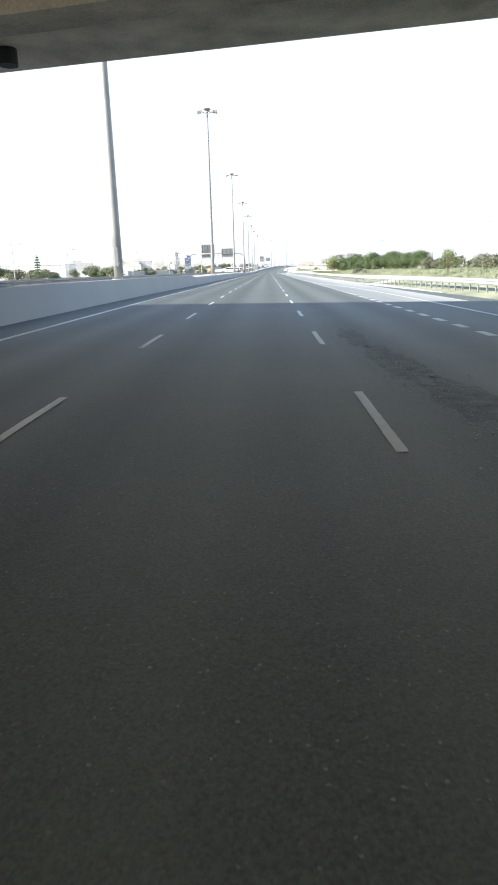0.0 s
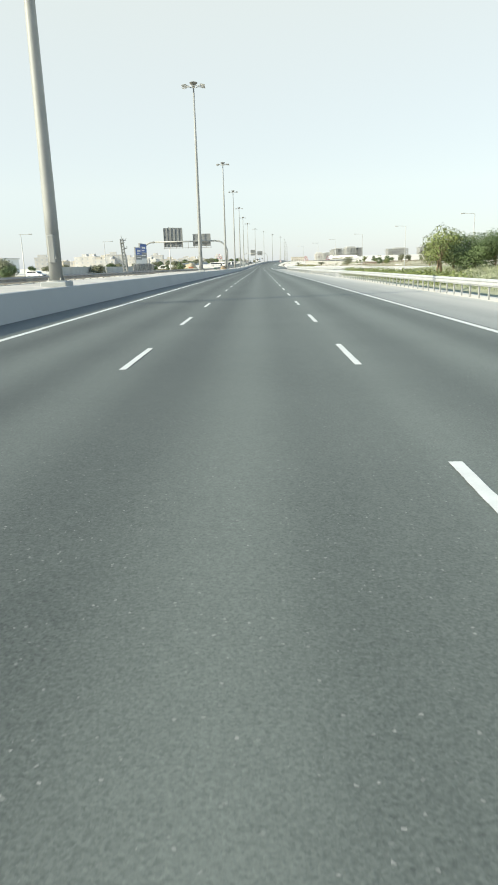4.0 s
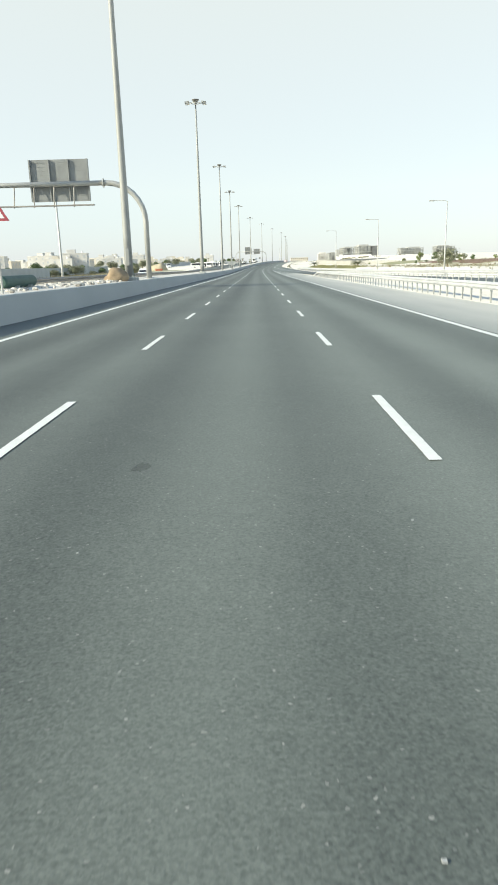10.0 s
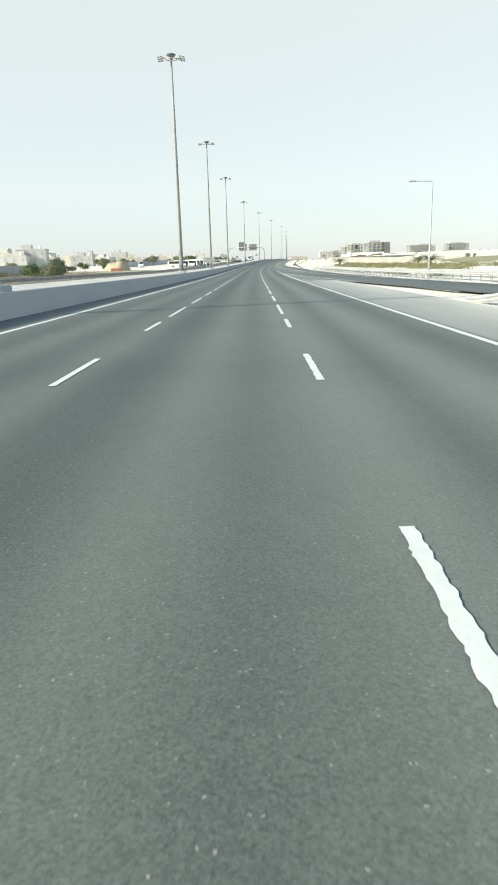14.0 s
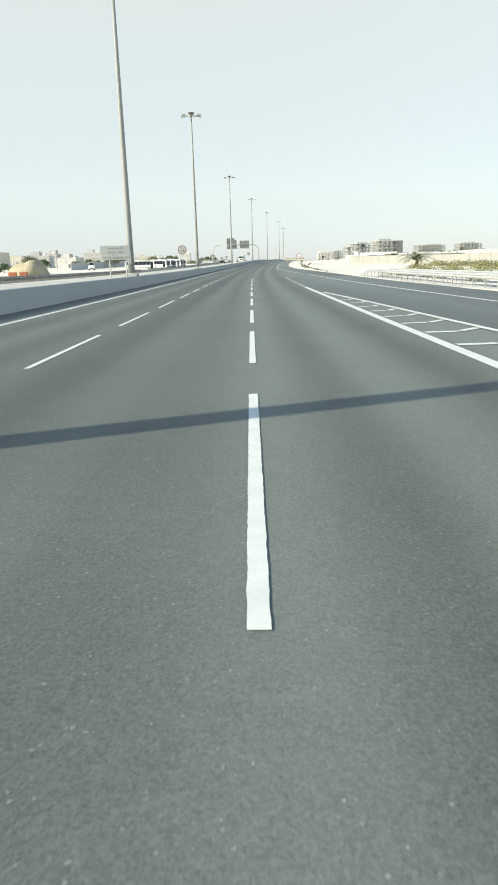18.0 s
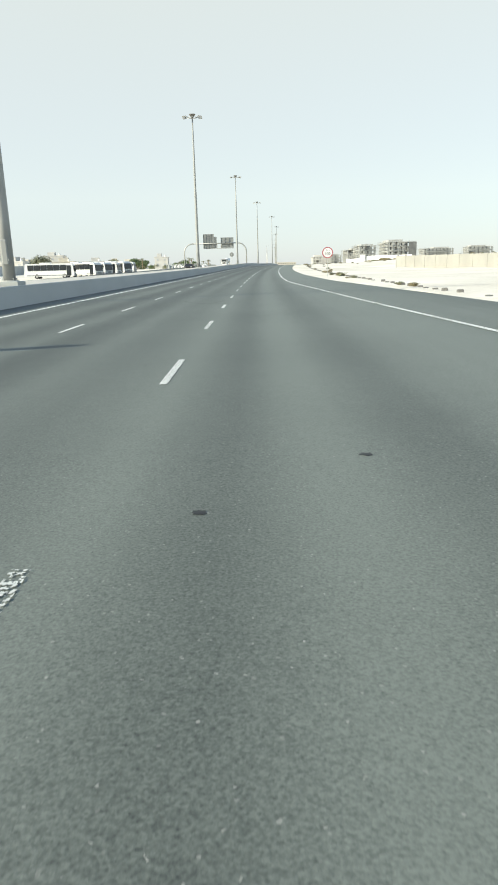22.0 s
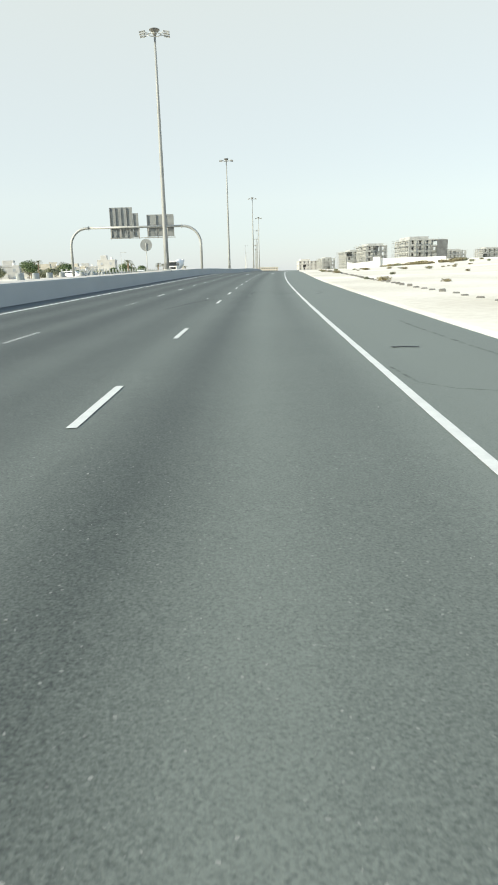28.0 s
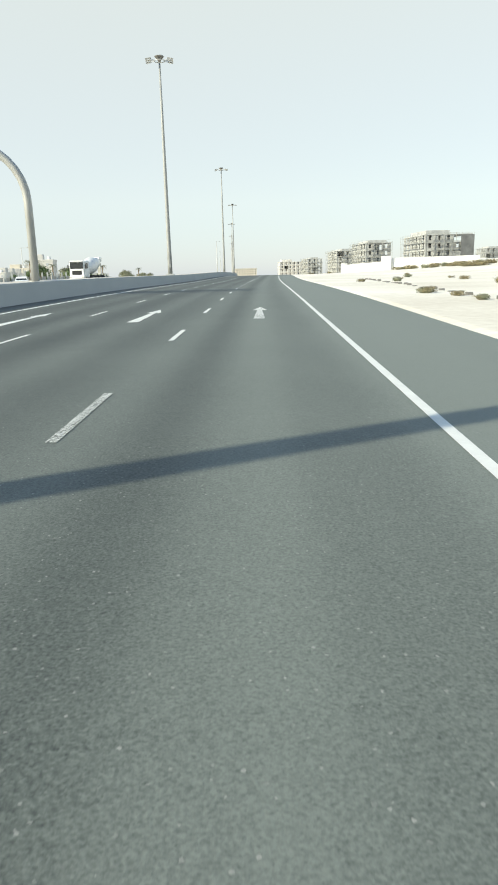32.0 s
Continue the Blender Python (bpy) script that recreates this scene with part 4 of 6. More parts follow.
# back of a round sign beyond the second gantry
back_sign = thing("round_sign", "back of a round road sign on a thin post", "traffic sign", at=spot(-10.95, 680.4, 0.82))
part("post", Mesh().tube([(0, 0, -0.1), (0, 0, 3.0)], 0.04, 8), M_GALV, back_sign)
part("plate", disc(Mesh(), 0, 0.06, 2.82, 0.62, 0.02), M_SIGNBACK, back_sign)

M_PLATE = mat("sign_plate_pale", (0.37, 0.39, 0.385), 0.5, 0, 0.1, 2, 20)
street_sign = thing("street_name_sign", "pale two-plate street name sign with dark lettering on two posts", "road sign", at=spot(-9.85, 450.5, 0.85))
for px in (-0.6, 0.6):
    part("post", Mesh().tube([(px, 0.08, -0.1), (px, 0.08, 2.3)], 0.045, 8), M_GALV, street_sign)
pl = part("plate", Mesh().box((-0.15, 0, 1.95), (2.2, 0.04, 0.66), bevel=0.01), M_PLATE, street_sign)
for px, w, z, h in ((-0.62, 0.18, 2.09, 0.08), (-0.34, 0.28, 2.10, 0.11), (0.02, 0.30, 2.08, 0.09), (0.36, 0.22, 2.10, 0.11), (-0.62, 0.16, 1.81, 0.10), (-0.30, 0.38, 1.81, 0.10), (0.22, 0.44, 1.81, 0.10)):
    part("lettering_bar", Mesh().box((px, -0.026, z), (w, 0.006, h)), M_SIGNBACK, pl)
pl = part("plate", Mesh().box((-0.08, 0, 1.43), (2.2, 0.04, 0.32), bevel=0.01), M_PLATE, street_sign)
for px, w in ((-0.92, 0.22), (-0.58, 0.26), (-0.2, 0.18), (0.02, 0.14), (0.3, 0.24), (0.62, 0.2), (0.86, 0.14)):
    part("lettering_bar", Mesh().box((px, -0.026, 1.43), (w, 0.006, 0.12)), M_SIGNBACK, pl)


# ------------------------------------------------------------------ buildings
def window_row(m_pane, parent, wall_box, n, floors, floor_h, z0, face, win=(1.2, 1.3)):
    """Recessed panes of m_pane with sills on one face of a box (cx, cy, sx, sy)."""
    cx, cy, sx, sy = wall_box
    for f in range(floors):
        for k in range(n):
            u = (k + 0.5) / n - 0.5
            z = z0 + f * floor_h + floor_h * 0.55
            if face == "front":
                c, s = (cx + u * sx, cy - sy / 2, z), (win[0], 0.16, win[1])
                sc, ss = (c[0], c[1] - 0.12, z - win[1] / 2 - 0.08), (win[0] + 0.3, 0.3, 0.1)
            elif face == "left":
                c, s = (cx - sx / 2, cy + u * sy, z), (0.16, win[0], win[1])
                sc, ss = (c[0] - 0.12, c[1], z - win[1] / 2 - 0.08), (0.3, win[0] + 0.3, 0.1)
            else:
                c, s = (cx + sx / 2, cy + u * sy, z), (0.16, win[0], win[1])
                sc, ss = (c[0] + 0.12, c[1], z - win[1] / 2 - 0.08), (0.3, win[0] + 0.3, 0.1)
            w = part("window", Mesh().box(c, s), m_pane, parent)
            part("sill", Mesh().box(sc, ss), M_VILLA, w)


def villa(x, y, w, d, floors, material, rng, turn=0.0, label="pale rendered flat-roofed villa far off"):
    z = ground_z(x, y) - 0.3
    v = thing("villa", label, "house", "villas in the distance", at=Matrix.Translation((x, y, z)) @ Matrix.Rotation(turn, 4, "Z"))
    h = floors * 3.4
    part("wall", Mesh().box((0, 0, h / 2), (w, d, h), bevel=0.05), material, v)
    part("parapet", Mesh().box((0, 0, h + 0.35), (w + 0.3, d + 0.3, 0.7), bevel=0.05), material, v)
    part("roof_room", Mesh().box((w * rng.uniform(-0.25, 0.25), d * 0.1, h + 1.9), (w * 0.35, d * 0.4, 2.4), bevel=0.05), material, v)
    part("roof_tank", Mesh().tube([(w * 0.3, -d * 0.2, h + 0.72), (w * 0.3, -d * 0.2, h + 2.0)], 0.7, 10), M_WHITE, v)
    # Panes pale grey in place of dark glass, distance haze put into the colour
    window_row(M_GREY, v, (0, 0, w, d), max(2, int(w / 4)), floors, 3.4, 0, "front")
    window_row(M_GREY, v, (0, 0, w, d), max(2, int(d / 4)), floors, 3.4, 0, "right")
    part("porch", Mesh().box((0, -d / 2 - 1.0, 1.6), (w * 0.3, 2.0, 3.2), bevel=0.05), material, v)
    return v


rng = random.Random(7)
for k in range(52):
    y = 700 + k * 10.5 + rng.uniform(-8, 8)
    lat = -rng.uniform(130, 250)
    villa(rx(y) + lat, y, rng.uniform(12, 22), rng.uniform(11, 16), rng.choice((2, 2, 2, 3)), rng.choice((M_VILLA, M_VILLA, M_VILLA2)), rng, rng.uniform(-0.2, 0.2))
for x, y, w, fl in ((-132.5, 1002, 15, 4), (-160, 985, 26, 3), (-196, 975, 34, 3), (-52.6, 1006, 10, 3), (-95, 1090, 16, 2)):
    villa(x, y, w, 12 if w > 10 else 9, fl, M_VILLA, rng, 0.0, "pale flat-roofed block far off")
hall = thing("storage_hall", "long low white storage hall beyond the far road", "building", at=Matrix.Translation((-150, 428, -0.6)))
part("wall", Mesh().box((0, 0, 3.3), (66, 22, 6.6), bevel=0.05), M_WHITE, hall)
part("roof", Mesh().box((0, 0, 6.75), (66.8, 22.8, 0.3), bevel=0.05), M_VILLA, hall)
for k in range(11):
    part("pilaster", Mesh().box((-30 + 6 * k, -11.06, 3.2), (0.5, 0.12, 6.3)), M_VILLA, hall)
part("gate", Mesh().box((18, -11.05, 2.0), (5, 0.1, 4.0)), M_GREY, hall)
dome = thing("long_hall", "pale hall with a sloping roof far off", "building", at=Matrix.Translation((-172, 955, -0.5)))
part("wall", Mesh().add([(-36, -9, 0), (33, -9, 0), (33, -9, 5), (18, -9, 11.5), (-30, -9, 12.5), (-36, -9, 9), (-36, 9, 0), (33, 9, 0), (33, 9, 5), (18, 9, 11.5), (-30, 9, 12.5), (-36, 9, 9)],
     [(0, 1, 2, 3, 4, 5), (11, 10, 9, 8, 7, 6), (0, 6, 7, 1), (1, 7, 8, 2), (2, 8, 9, 3), (3, 9, 10, 4), (4, 10, 11, 5), (5, 11, 6, 0)]), M_VILLA2, dome)

# far boundary walls on the left side
for y0, y1, lat, h in ((285, 407, -54.5, 2.2), (420, 520, -66, 2.2), (640, 760, -70, 1.6)):
    w = tagged(part("boundary_wall", Mesh().sweep([(lat, -0.6), (lat, h + 0.3), (lat - 0.3, h + 0.3), (lat - 0.3, -0.6)], y0, y1, 10, closed=True), M_GREYWALL), "plain grey rendered boundary wall beyond the far road", "wall")


def concrete_frame(x, y, w, d, floors, floor_h, name_label, nx, ny, scaffold=True, turn=0.0, base=None, room=None, shell=None, shade_w=0):
    """A half-built block: slabs, columns, wall panels with openings and scaffolding in front."""
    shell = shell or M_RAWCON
    z = (ground_z(x, y) if base is None else base) - 0.5
    b = thing("unfinished_building", name_label, "building", "buildings under construction", at=Matrix.Translation((x, y, z)) @ Matrix.Rotation(turn, 4, "Z"))
    for f in range(floors + 1):
        part("floor_slab", Mesh().box((0, 0, f * floor_h + 0.5), (w, d, 0.35), bevel=0.02), shell, b)
    rr = random.Random(int(x * 7 + y))
    for f in range(floors):
        for i in range(nx + 1):
            for j in (0, ny):
                part("column", Mesh().box((-w / 2 + 0.4 + (w - 0.8) * i / nx, -d / 2 + 0.4 + (d - 0.8) * j / ny, f * floor_h + 0.675 + (floor_h - 0.35) / 2), (0.5, 0.5, floor_h - 0.355)), shell, b)
        for j in range(1, ny):
            part("column", Mesh().box((-w / 2 + 0.4, -d / 2 + 0.4 + (d - 0.8) * j / ny, f * floor_h + 0.675 + (floor_h - 0.35) / 2), (0.5, 0.5, floor_h - 0.355)), shell, b)
        zc = f * floor_h + 0.675 + (floor_h - 0.35) / 2
        for i in range(nx):
            if rr.random() < 0.94:
                a, c = -w / 2 + 0.4 + (w - 0.8) * i / nx, -w / 2 + 0.4 + (w - 0.8) * (i + 1) / nx
                part("block_wall", Mesh().box((a + (c - a) * 0.18, -d / 2 + 0.45, zc), ((c - a) * 0.34, 0.2, floor_h - 0.37)).box((c - (c - a) * 0.18, -d / 2 + 0.45, zc), ((c - a) * 0.34, 0.2, floor_h - 0.37)).box(((a + c) / 2, -d / 2 + 0.45, zc - floor_h * 0.33), ((c - a) * 0.33, 0.2, floor_h * 0.28)), shell, b)
        for j in range(ny):
            if rr.random() < 0.94:
                a, c = -d / 2 + 0.4 + (d - 0.8) * j / ny, -d / 2 + 0.4 + (d - 0.8) * (j + 1) / ny
                part("block_wall", Mesh().box((-w / 2 + 0.45, a + (c - a) * 0.18, zc), (0.2, (c - a) * 0.34, floor_h - 0.37)).box((-w / 2 + 0.45, c - (c - a) * 0.18, zc), (0.2, (c - a) * 0.34, floor_h - 0.37)).box((-w / 2 + 0.45, (a + c) / 2, zc - floor_h * 0.33), (0.2, (c - a) * 0.33, floor_h * 0.28)), shell, b)
        part("core_wall", Mesh().box((0, d * 0.2, zc), (w * 0.9, 0.25, floor_h - 0.37)), shell, b)
    if room:
        part("roof_room", Mesh().box((w * room[0], -d * 0.08, floors * floor_h + 0.68 + room[2] / 2), (w * room[1], d * 0.7, room[2]), bevel=0.05), shell, b)
    # Flat dark sheet added for the shade in the open floors at the right
    if shade_w:
        part("shade_sheet", Mesh().box((w / 2 - w * shade_w / 2, -d / 2 - 1.75, floors * floor_h * 0.5 + 0.3), (w * shade_w, 0.06, floors * floor_h), bevel=0.02), M_SHADE_SHEET, b, "flat dark sheet standing in for shaded open floors")
    if scaffold:
        sc = part("scaffold", Mesh().box((0, -d / 2 - 1.5, 0.4), (w, 1.2, 0.1)), M_SCAF, b, "thin tubular scaffolding")
        hh = floors * floor_h + 1.2
        n = int(w / 2.2)
        for i in range(n + 1):
            part("standard", Mesh().tube([(-w / 2 + w * i / n, -d / 2 - 1.6, 0), (-w / 2 + w * i / n, -d / 2 - 1.6, hh)], 0.06, 4), M_SCAF, sc)
        k = 1
        while k * 2.0 < hh:
            part("lift_board", Mesh().box((0, -d / 2 - 1.3, k * 2.0), (w, 0.7, 0.08)), M_SCAF, sc)
            part("ledger", Mesh().box((0, -d / 2 - 1.62, k * 2.0 + 1.0), (w, 0.06, 0.07)), M_SCAF, sc)
            k += 1
        n = int(d / 2.2)
        for i in range(n + 1):
            part("standard", Mesh().tube([(-w / 2 - 1.4, -d / 2 + d * i / n, 0), (-w / 2 - 1.4, -d / 2 + d * i / n, hh)], 0.06, 4), M_SCAF, sc)
        k = 1
        while k * 2.0 < hh:
            part("lift_board", Mesh().box((-w / 2 - 1.1, 0, k * 2.0), (0.7, d, 0.08)), M_SCAF, sc)
            part("ledger", Mesh().box((-w / 2 - 1.42, 0, k * 2.0 + 1.0), (0.06, d, 0.07)), M_SCAF, sc)
            k += 1
    return b


concrete_frame(117.2, 965, 19.5, 27, 4, 3.0, "grey concrete building under construction wrapped in scaffolding", 5, 6, room=(-0.2, 0.5, 1.5), shade_w=0.28)
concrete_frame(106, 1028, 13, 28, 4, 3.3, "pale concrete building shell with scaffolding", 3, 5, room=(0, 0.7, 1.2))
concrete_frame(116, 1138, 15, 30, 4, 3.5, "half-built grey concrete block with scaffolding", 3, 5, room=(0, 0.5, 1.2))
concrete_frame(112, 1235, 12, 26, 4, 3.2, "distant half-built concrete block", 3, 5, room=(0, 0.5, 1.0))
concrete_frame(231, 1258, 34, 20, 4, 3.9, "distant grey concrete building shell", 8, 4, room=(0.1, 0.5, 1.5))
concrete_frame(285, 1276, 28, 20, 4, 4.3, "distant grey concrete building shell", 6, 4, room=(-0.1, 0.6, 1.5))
concrete_frame(123, 1416, 31, 20, 4, 3.6, "pale unfinished block with open window holes", 7, 4, scaffold=False, room=(-0.25, 0.35, 2.4), shell=M_VILLA)

apartments = thing("apartment_block", "low cream and orange apartment block far ahead", "building", at=Matrix.Translation((107, 1900, -0.5)))
part("wall", Mesh().box((0, 0, 7.5), (42, 16, 15), bevel=0.1), M_VILLA2, apartments)
part("roof", Mesh().box((0, 0, 15.3), (43, 17, 0.6), bevel=0.05), M_VILLA, apartments)
window_row(M_GLASS_DARK, apartments, (0, 0, 42, 16), 9, 4, 3.5, 0.5, "front", (2.2, 1.6))

# boundary walls on the right
site_wall = thing("site_wall", "white rendered wall in front of the building site", "wall")
for x0, y0, x1, y1, top0, top1 in ((97, 1048, 88, 937, 7.0, 6.8), (88, 936, 115, 916, 7.8, 7.8), (115, 916, 160, 915, 6.6, 7.2)):
    n = 8
    for k in range(n):
        ax, ay = x0 + (x1 - x0) * k / n, y0 + (y1 - y0) * k / n
        bx, by = x0 + (x1 - x0) * (k + 1) / n, y0 + (y1 - y0) * (k + 1) / n
        cx, cy = (ax + bx) / 2, (ay + by) / 2
        base, top = ground_z(cx, cy) - 0.5, top0 + (top1 - top0) * (k + 0.5) / n
        part("wall_panel", Mesh().box((0, 0, (top - base) / 2), (math.hypot(bx - ax, by - ay) - 0.03, 0.25, top - base), Matrix.Translation((cx, cy, base)) @ Matrix.Rotation(math.atan2(by - ay, bx - ax), 4, "Z")), M_WHITE, site_wall)
for x, y in ((87.4, 935), (96.8, 1048)):
    part("gate_pier", Mesh().box((x, y, ground_z(x, y) + 2.6), (3.0, 3.0, 5.2), bevel=0.1), M_WHITE, site_wall)
plot_wall = thing("plot_wall", "long beige rendered wall at the edge of a sandy plot", "wall")
for x0, y0, x1, y1, n in ((33.2, 610.0, 42.5, 550.0, 15), (42.52, 549.9, 52.5, 486.0, 16), (33.4, 610.2, 78.0, 640.0, 13)):
    for k in range(n):
        ax, ay = x0 + (x1 - x0) * k / n, y0 + (y1 - y0) * k / n
        bx, by = x0 + (x1 - x0) * (k + 1) / n, y0 + (y1 - y0) * (k + 1) / n
        cx, cy = (ax + bx) / 2, (ay + by) / 2
        turn = Matrix.Rotation(math.atan2(by - ay, bx - ax), 4, "Z")
        base, top = ground_z(cx, cy) - 0.3, rz(cy) + 2.15
        part("wall_panel", Mesh().box((0, 0, (top - base) / 2), (math.hypot(bx - ax, by - ay) - 0.03, 0.22, top - base), Matrix.Translation((cx, cy, base)) @ turn), M_WALL, plot_wall)
        part("pier", Mesh().box((0, 0, (top - base) / 2 + 0.05), (0.32, 0.32, top - base + 0.1), Matrix.Translation((ax, ay, base)) @ turn), M_WALL, plot_wall)


# ------------------------------------------------------------------ advertising boards and lattice pole behind the far road
board_base = thing("board_enclosure", "dull metal slat enclosure below advertising boards", "fence", at=Matrix.Translation(P(-29.5, 274.3, 0.0)) @ Matrix.Rotation(radians(-3.4), 4, "Z"))
for k in range(29):
    lift = 0.12 * math.sin(k * 2.3)
    part("slat", Mesh().box((0.1 * math.sin(k * 1.9), -10.8 + k * 0.75, 1.3 + lift / 2), (0.09, 0.62, 2.5 + lift), bevel=0.02), M_SIGNBACK if k % 3 else M_DULL, board_base)
    part("post", Mesh().box((-0.1, -11.17 + k * 0.75, 1.35), (0.12, 0.09, 2.8)), M_MAST, board_base)
for zz in (0.5, 1.9):
    part("rail", Mesh().box((-0.16, 0, zz), (0.06, 21.8, 0.08)), M_MAST, board_base)
for y0, y1, z0, z1 in ((269.4, 275.2, 1.9, 6.44), (275.8, 282.4, 1.9, 7.5)):
    L, H = y1 - y0, z1 - z0
    bd = thing("advertising_board", "tall blue and grey printed advertising board on posts", "billboard", "advertising boards", at=Matrix.Translation(P(-30.5, (y0 + y1) / 2, 0.0)) @ Matrix.Rotation(radians(-5), 4, "Z"))
    for q in (-L * 0.42, 0, L * 0.42):
        part("post", Mesh().tube([(-0.16, q, -0.1), (-0.16, q, z1)], 0.09, 8), M_GALV, bd)
    pn = part("panel", Mesh().box((0, 0, (z0 + z1) / 2), (0.16, L, H), bevel=0.02), M_GREY, bd)
    part("blue_field", Mesh().box((0.086, 0.1, z1 - H * 0.2), (0.012, L - 0.5, H * 0.34)), M_BLUE, pn)
    part("grey_field", Mesh().box((0.086, 0.1, z1 - H * 0.5), (0.012, L - 0.5, H * 0.18)), M_SIGNBACK, pn)
    part("white_field", Mesh().box((0.086, 0.1, z1 - H * 0.74), (0.012, L - 0.5, H * 0.22)), M_WHITE, pn)
    part("blue_strip", Mesh().box((0.086, 0.1, z1 - H * 0.92), (0.012, L - 0.5, H * 0.08)), M_BLUE, pn)
    part("lettering_bar", Mesh().box((0.097, 0.3, z1 - H * 0.17), (0.008, L * 0.5, 0.42)), M_WHITE, pn)
    part("lettering_bar", Mesh().box((0.097, -0.2, z1 - H * 0.29), (0.008, L * 0.35, 0.2)), M_WHITE, pn)
    part("lettering_bar", Mesh().box((0.097, 0.2, z1 - H * 0.5), (0.008, L * 0.6, 0.22)), M_WHITE, pn)
    part("side_edge", Mesh().box((0, -L / 2 - 0.06, (z0 + z1) / 2), (0.3, 0.1, H + 0.1)), M_MAST, pn)

lattice = thing("lattice_pole", "slender grey lattice telecom pole with side brackets", "mast", at=Matrix.Translation(P(-33.1, 269.3, 0.0)) @ Matrix.Rotation(radians(-4), 4, "Y"))
for sx in (-0.4, 0.4):
    for sy in (-0.4, 0.4):
        part("chord", Mesh().tube([(sx, sy, 0), (sx * 0.7, sy * 0.7, 8.4)], 0.11, 6), M_SIGNBACK, lattice)
for k in range(12):
    z = k * 0.7
    for sy in (-0.4, 0.4):
        part("brace", Mesh().tube([(-0.4 + 0.01 * k, sy * (1 - 0.025 * k), z), (0.4 - 0.01 * k, sy * (1 - 0.025 * k), z + 0.7)], 0.055, 5), M_SIGNBACK, lattice)
        part("brace", Mesh().tube([(0.4 - 0.01 * k, sy * (1 - 0.025 * k), z), (-0.4 + 0.01 * k, sy * (1 - 0.025 * k), z + 0.7)], 0.055, 5), M_SIGNBACK, lattice)
for z in (6.2, 8.0):
    part("bracket", Mesh().tube([(0.2, 0, z), (1.0, 0, z), (1.0, 0, z + 0.35)], 0.11, 6), M_SIGNBACK, lattice)
part("platform", Mesh().box((0.1, 0, 7.5), (1.0, 1.0, 0.12), bevel=0.02), M_SIGNBACK, lattice)
part("antenna", Mesh().tube([(0, 0, 8.3), (0, 0, 9.1)], 0.08, 6), M_MAST, lattice)


# ------------------------------------------------------------------ vehicles
def wheel(parent, x, y, r, w, side):
    t = part("wheel", Mesh().tube([(x - w / 2, y, r), (x - w / 2 + 0.03, y, r), (x + w / 2 - 0.03, y, r), (x + w / 2, y, r)], [r * 0.86, r, r, r * 0.86], 18), M_BLACK, parent)
    part("rim", Mesh().tube([(x + side * (w / 2 - 0.05), y, r), (x + side * (w / 2 + 0.012), y, r)], [r * 0.62, r * 0.5], 14), M_GALV, t)


def build_bus(at, label):
    """A coach: nose towards -y."""
    b = thing("bus", label, "bus", "parked buses", at=at)
    L, W, H = 9.4, 2.4, 2.78
    side = [(-L / 2, 0.45), (-L / 2 - 0.02, 1.2), (-L / 2 + 0.16, 2.35), (-L / 2 + 0.36, H - 0.08), (-L / 2 + 0.6, H), (L / 2 - 0.35, H), (L / 2 - 0.06, H - 0.25), (L / 2, 0.6), (L / 2 - 0.1, 0.42)]
    n = len(side)
    pts = [(sx * (W / 2 - (0.10 if zz > H - 0.1 else 0)), yy, zz) for sx in (-1, 1) for yy, zz in side]
    part("body", Mesh().add(pts, [tuple(range(n)), tuple(range(2 * n - 1, n - 1, -1))] + [(i, n + i, n + (i + 1) % n, (i + 1) % n) for i in range(n)]), M_WHITE, b)
    for sx in (-1, 1):
        for k in range(6):
            part("side_window", Mesh().box((sx * (W / 2 + 0.004), -L / 2 + 1.98 + k * 1.22, 2.0), (0.03, 1.16, 1.02)), M_GLASS_DARK, b)
        part("skirt", Mesh().box((sx * (W / 2 + 0.004), 0.3, 0.62), (0.02, L - 1.6, 0.16)), M_SIGNBACK, b)
    for sx in (-1, 1):
        part("door", Mesh().box((sx * (W / 2 + 0.006), -L / 2 + 0.92, 1.44), (0.035, 0.82, 1.9)), M_GLASS_DARK, b)
    part("windscreen", Mesh().add([(sx, -L / 2 + yy, zz) for back in (-0.04, 0.05) for sx, yy, zz in ((-1.14, back, 1.12), (1.14, back, 1.12), (1.08, back + 0.17, 2.36), (-1.08, back + 0.17, 2.36))], [(0, 1, 2, 3), (7, 6, 5, 4), (0, 4, 5, 1), (1, 5, 6, 2), (2, 6, 7, 3), (3, 7, 4, 0)]), M_GLASS_DARK, b)
    part("grille", Mesh().box((0, -L / 2 - 0.025, 0.84), (1.1, 0.05, 0.3), bevel=0.02), M_SIGNBACK, b)
    part("rear_window", Mesh().box((0, L / 2 - 0.01, 1.95), (1.8, 0.05, 0.7)), M_GLASS_DARK, b)
    part("bumper", Mesh().box((0, -L / 2 - 0.04, 0.55), (2.36, 0.16, 0.3), bevel=0.04), M_SIGNBACK, b)
    for sx in (-0.85, 0.85):
        part("headlight", Mesh().box((sx, -L / 2 - 0.03, 0.92), (0.34, 0.06, 0.2), bevel=0.02), M_GALV, b)
        part("mirror", Mesh().box((sx * 1.55, -L / 2 - 0.15, 1.95), (0.18, 0.1, 0.36), bevel=0.03), M_BLACK, b)
    for sx in (-1, 1):
        for yy in (-L / 2 + 1.75, L / 2 - 2.4):
            wheel(b, sx * (W / 2 - 0.14), yy, 0.46, 0.28, sx)
    part("roof_unit", Mesh().box((0, 0.8, H + 0.1), (1.5, 2.0, 0.2), bevel=0.05), M_WHITE, b)
    return b


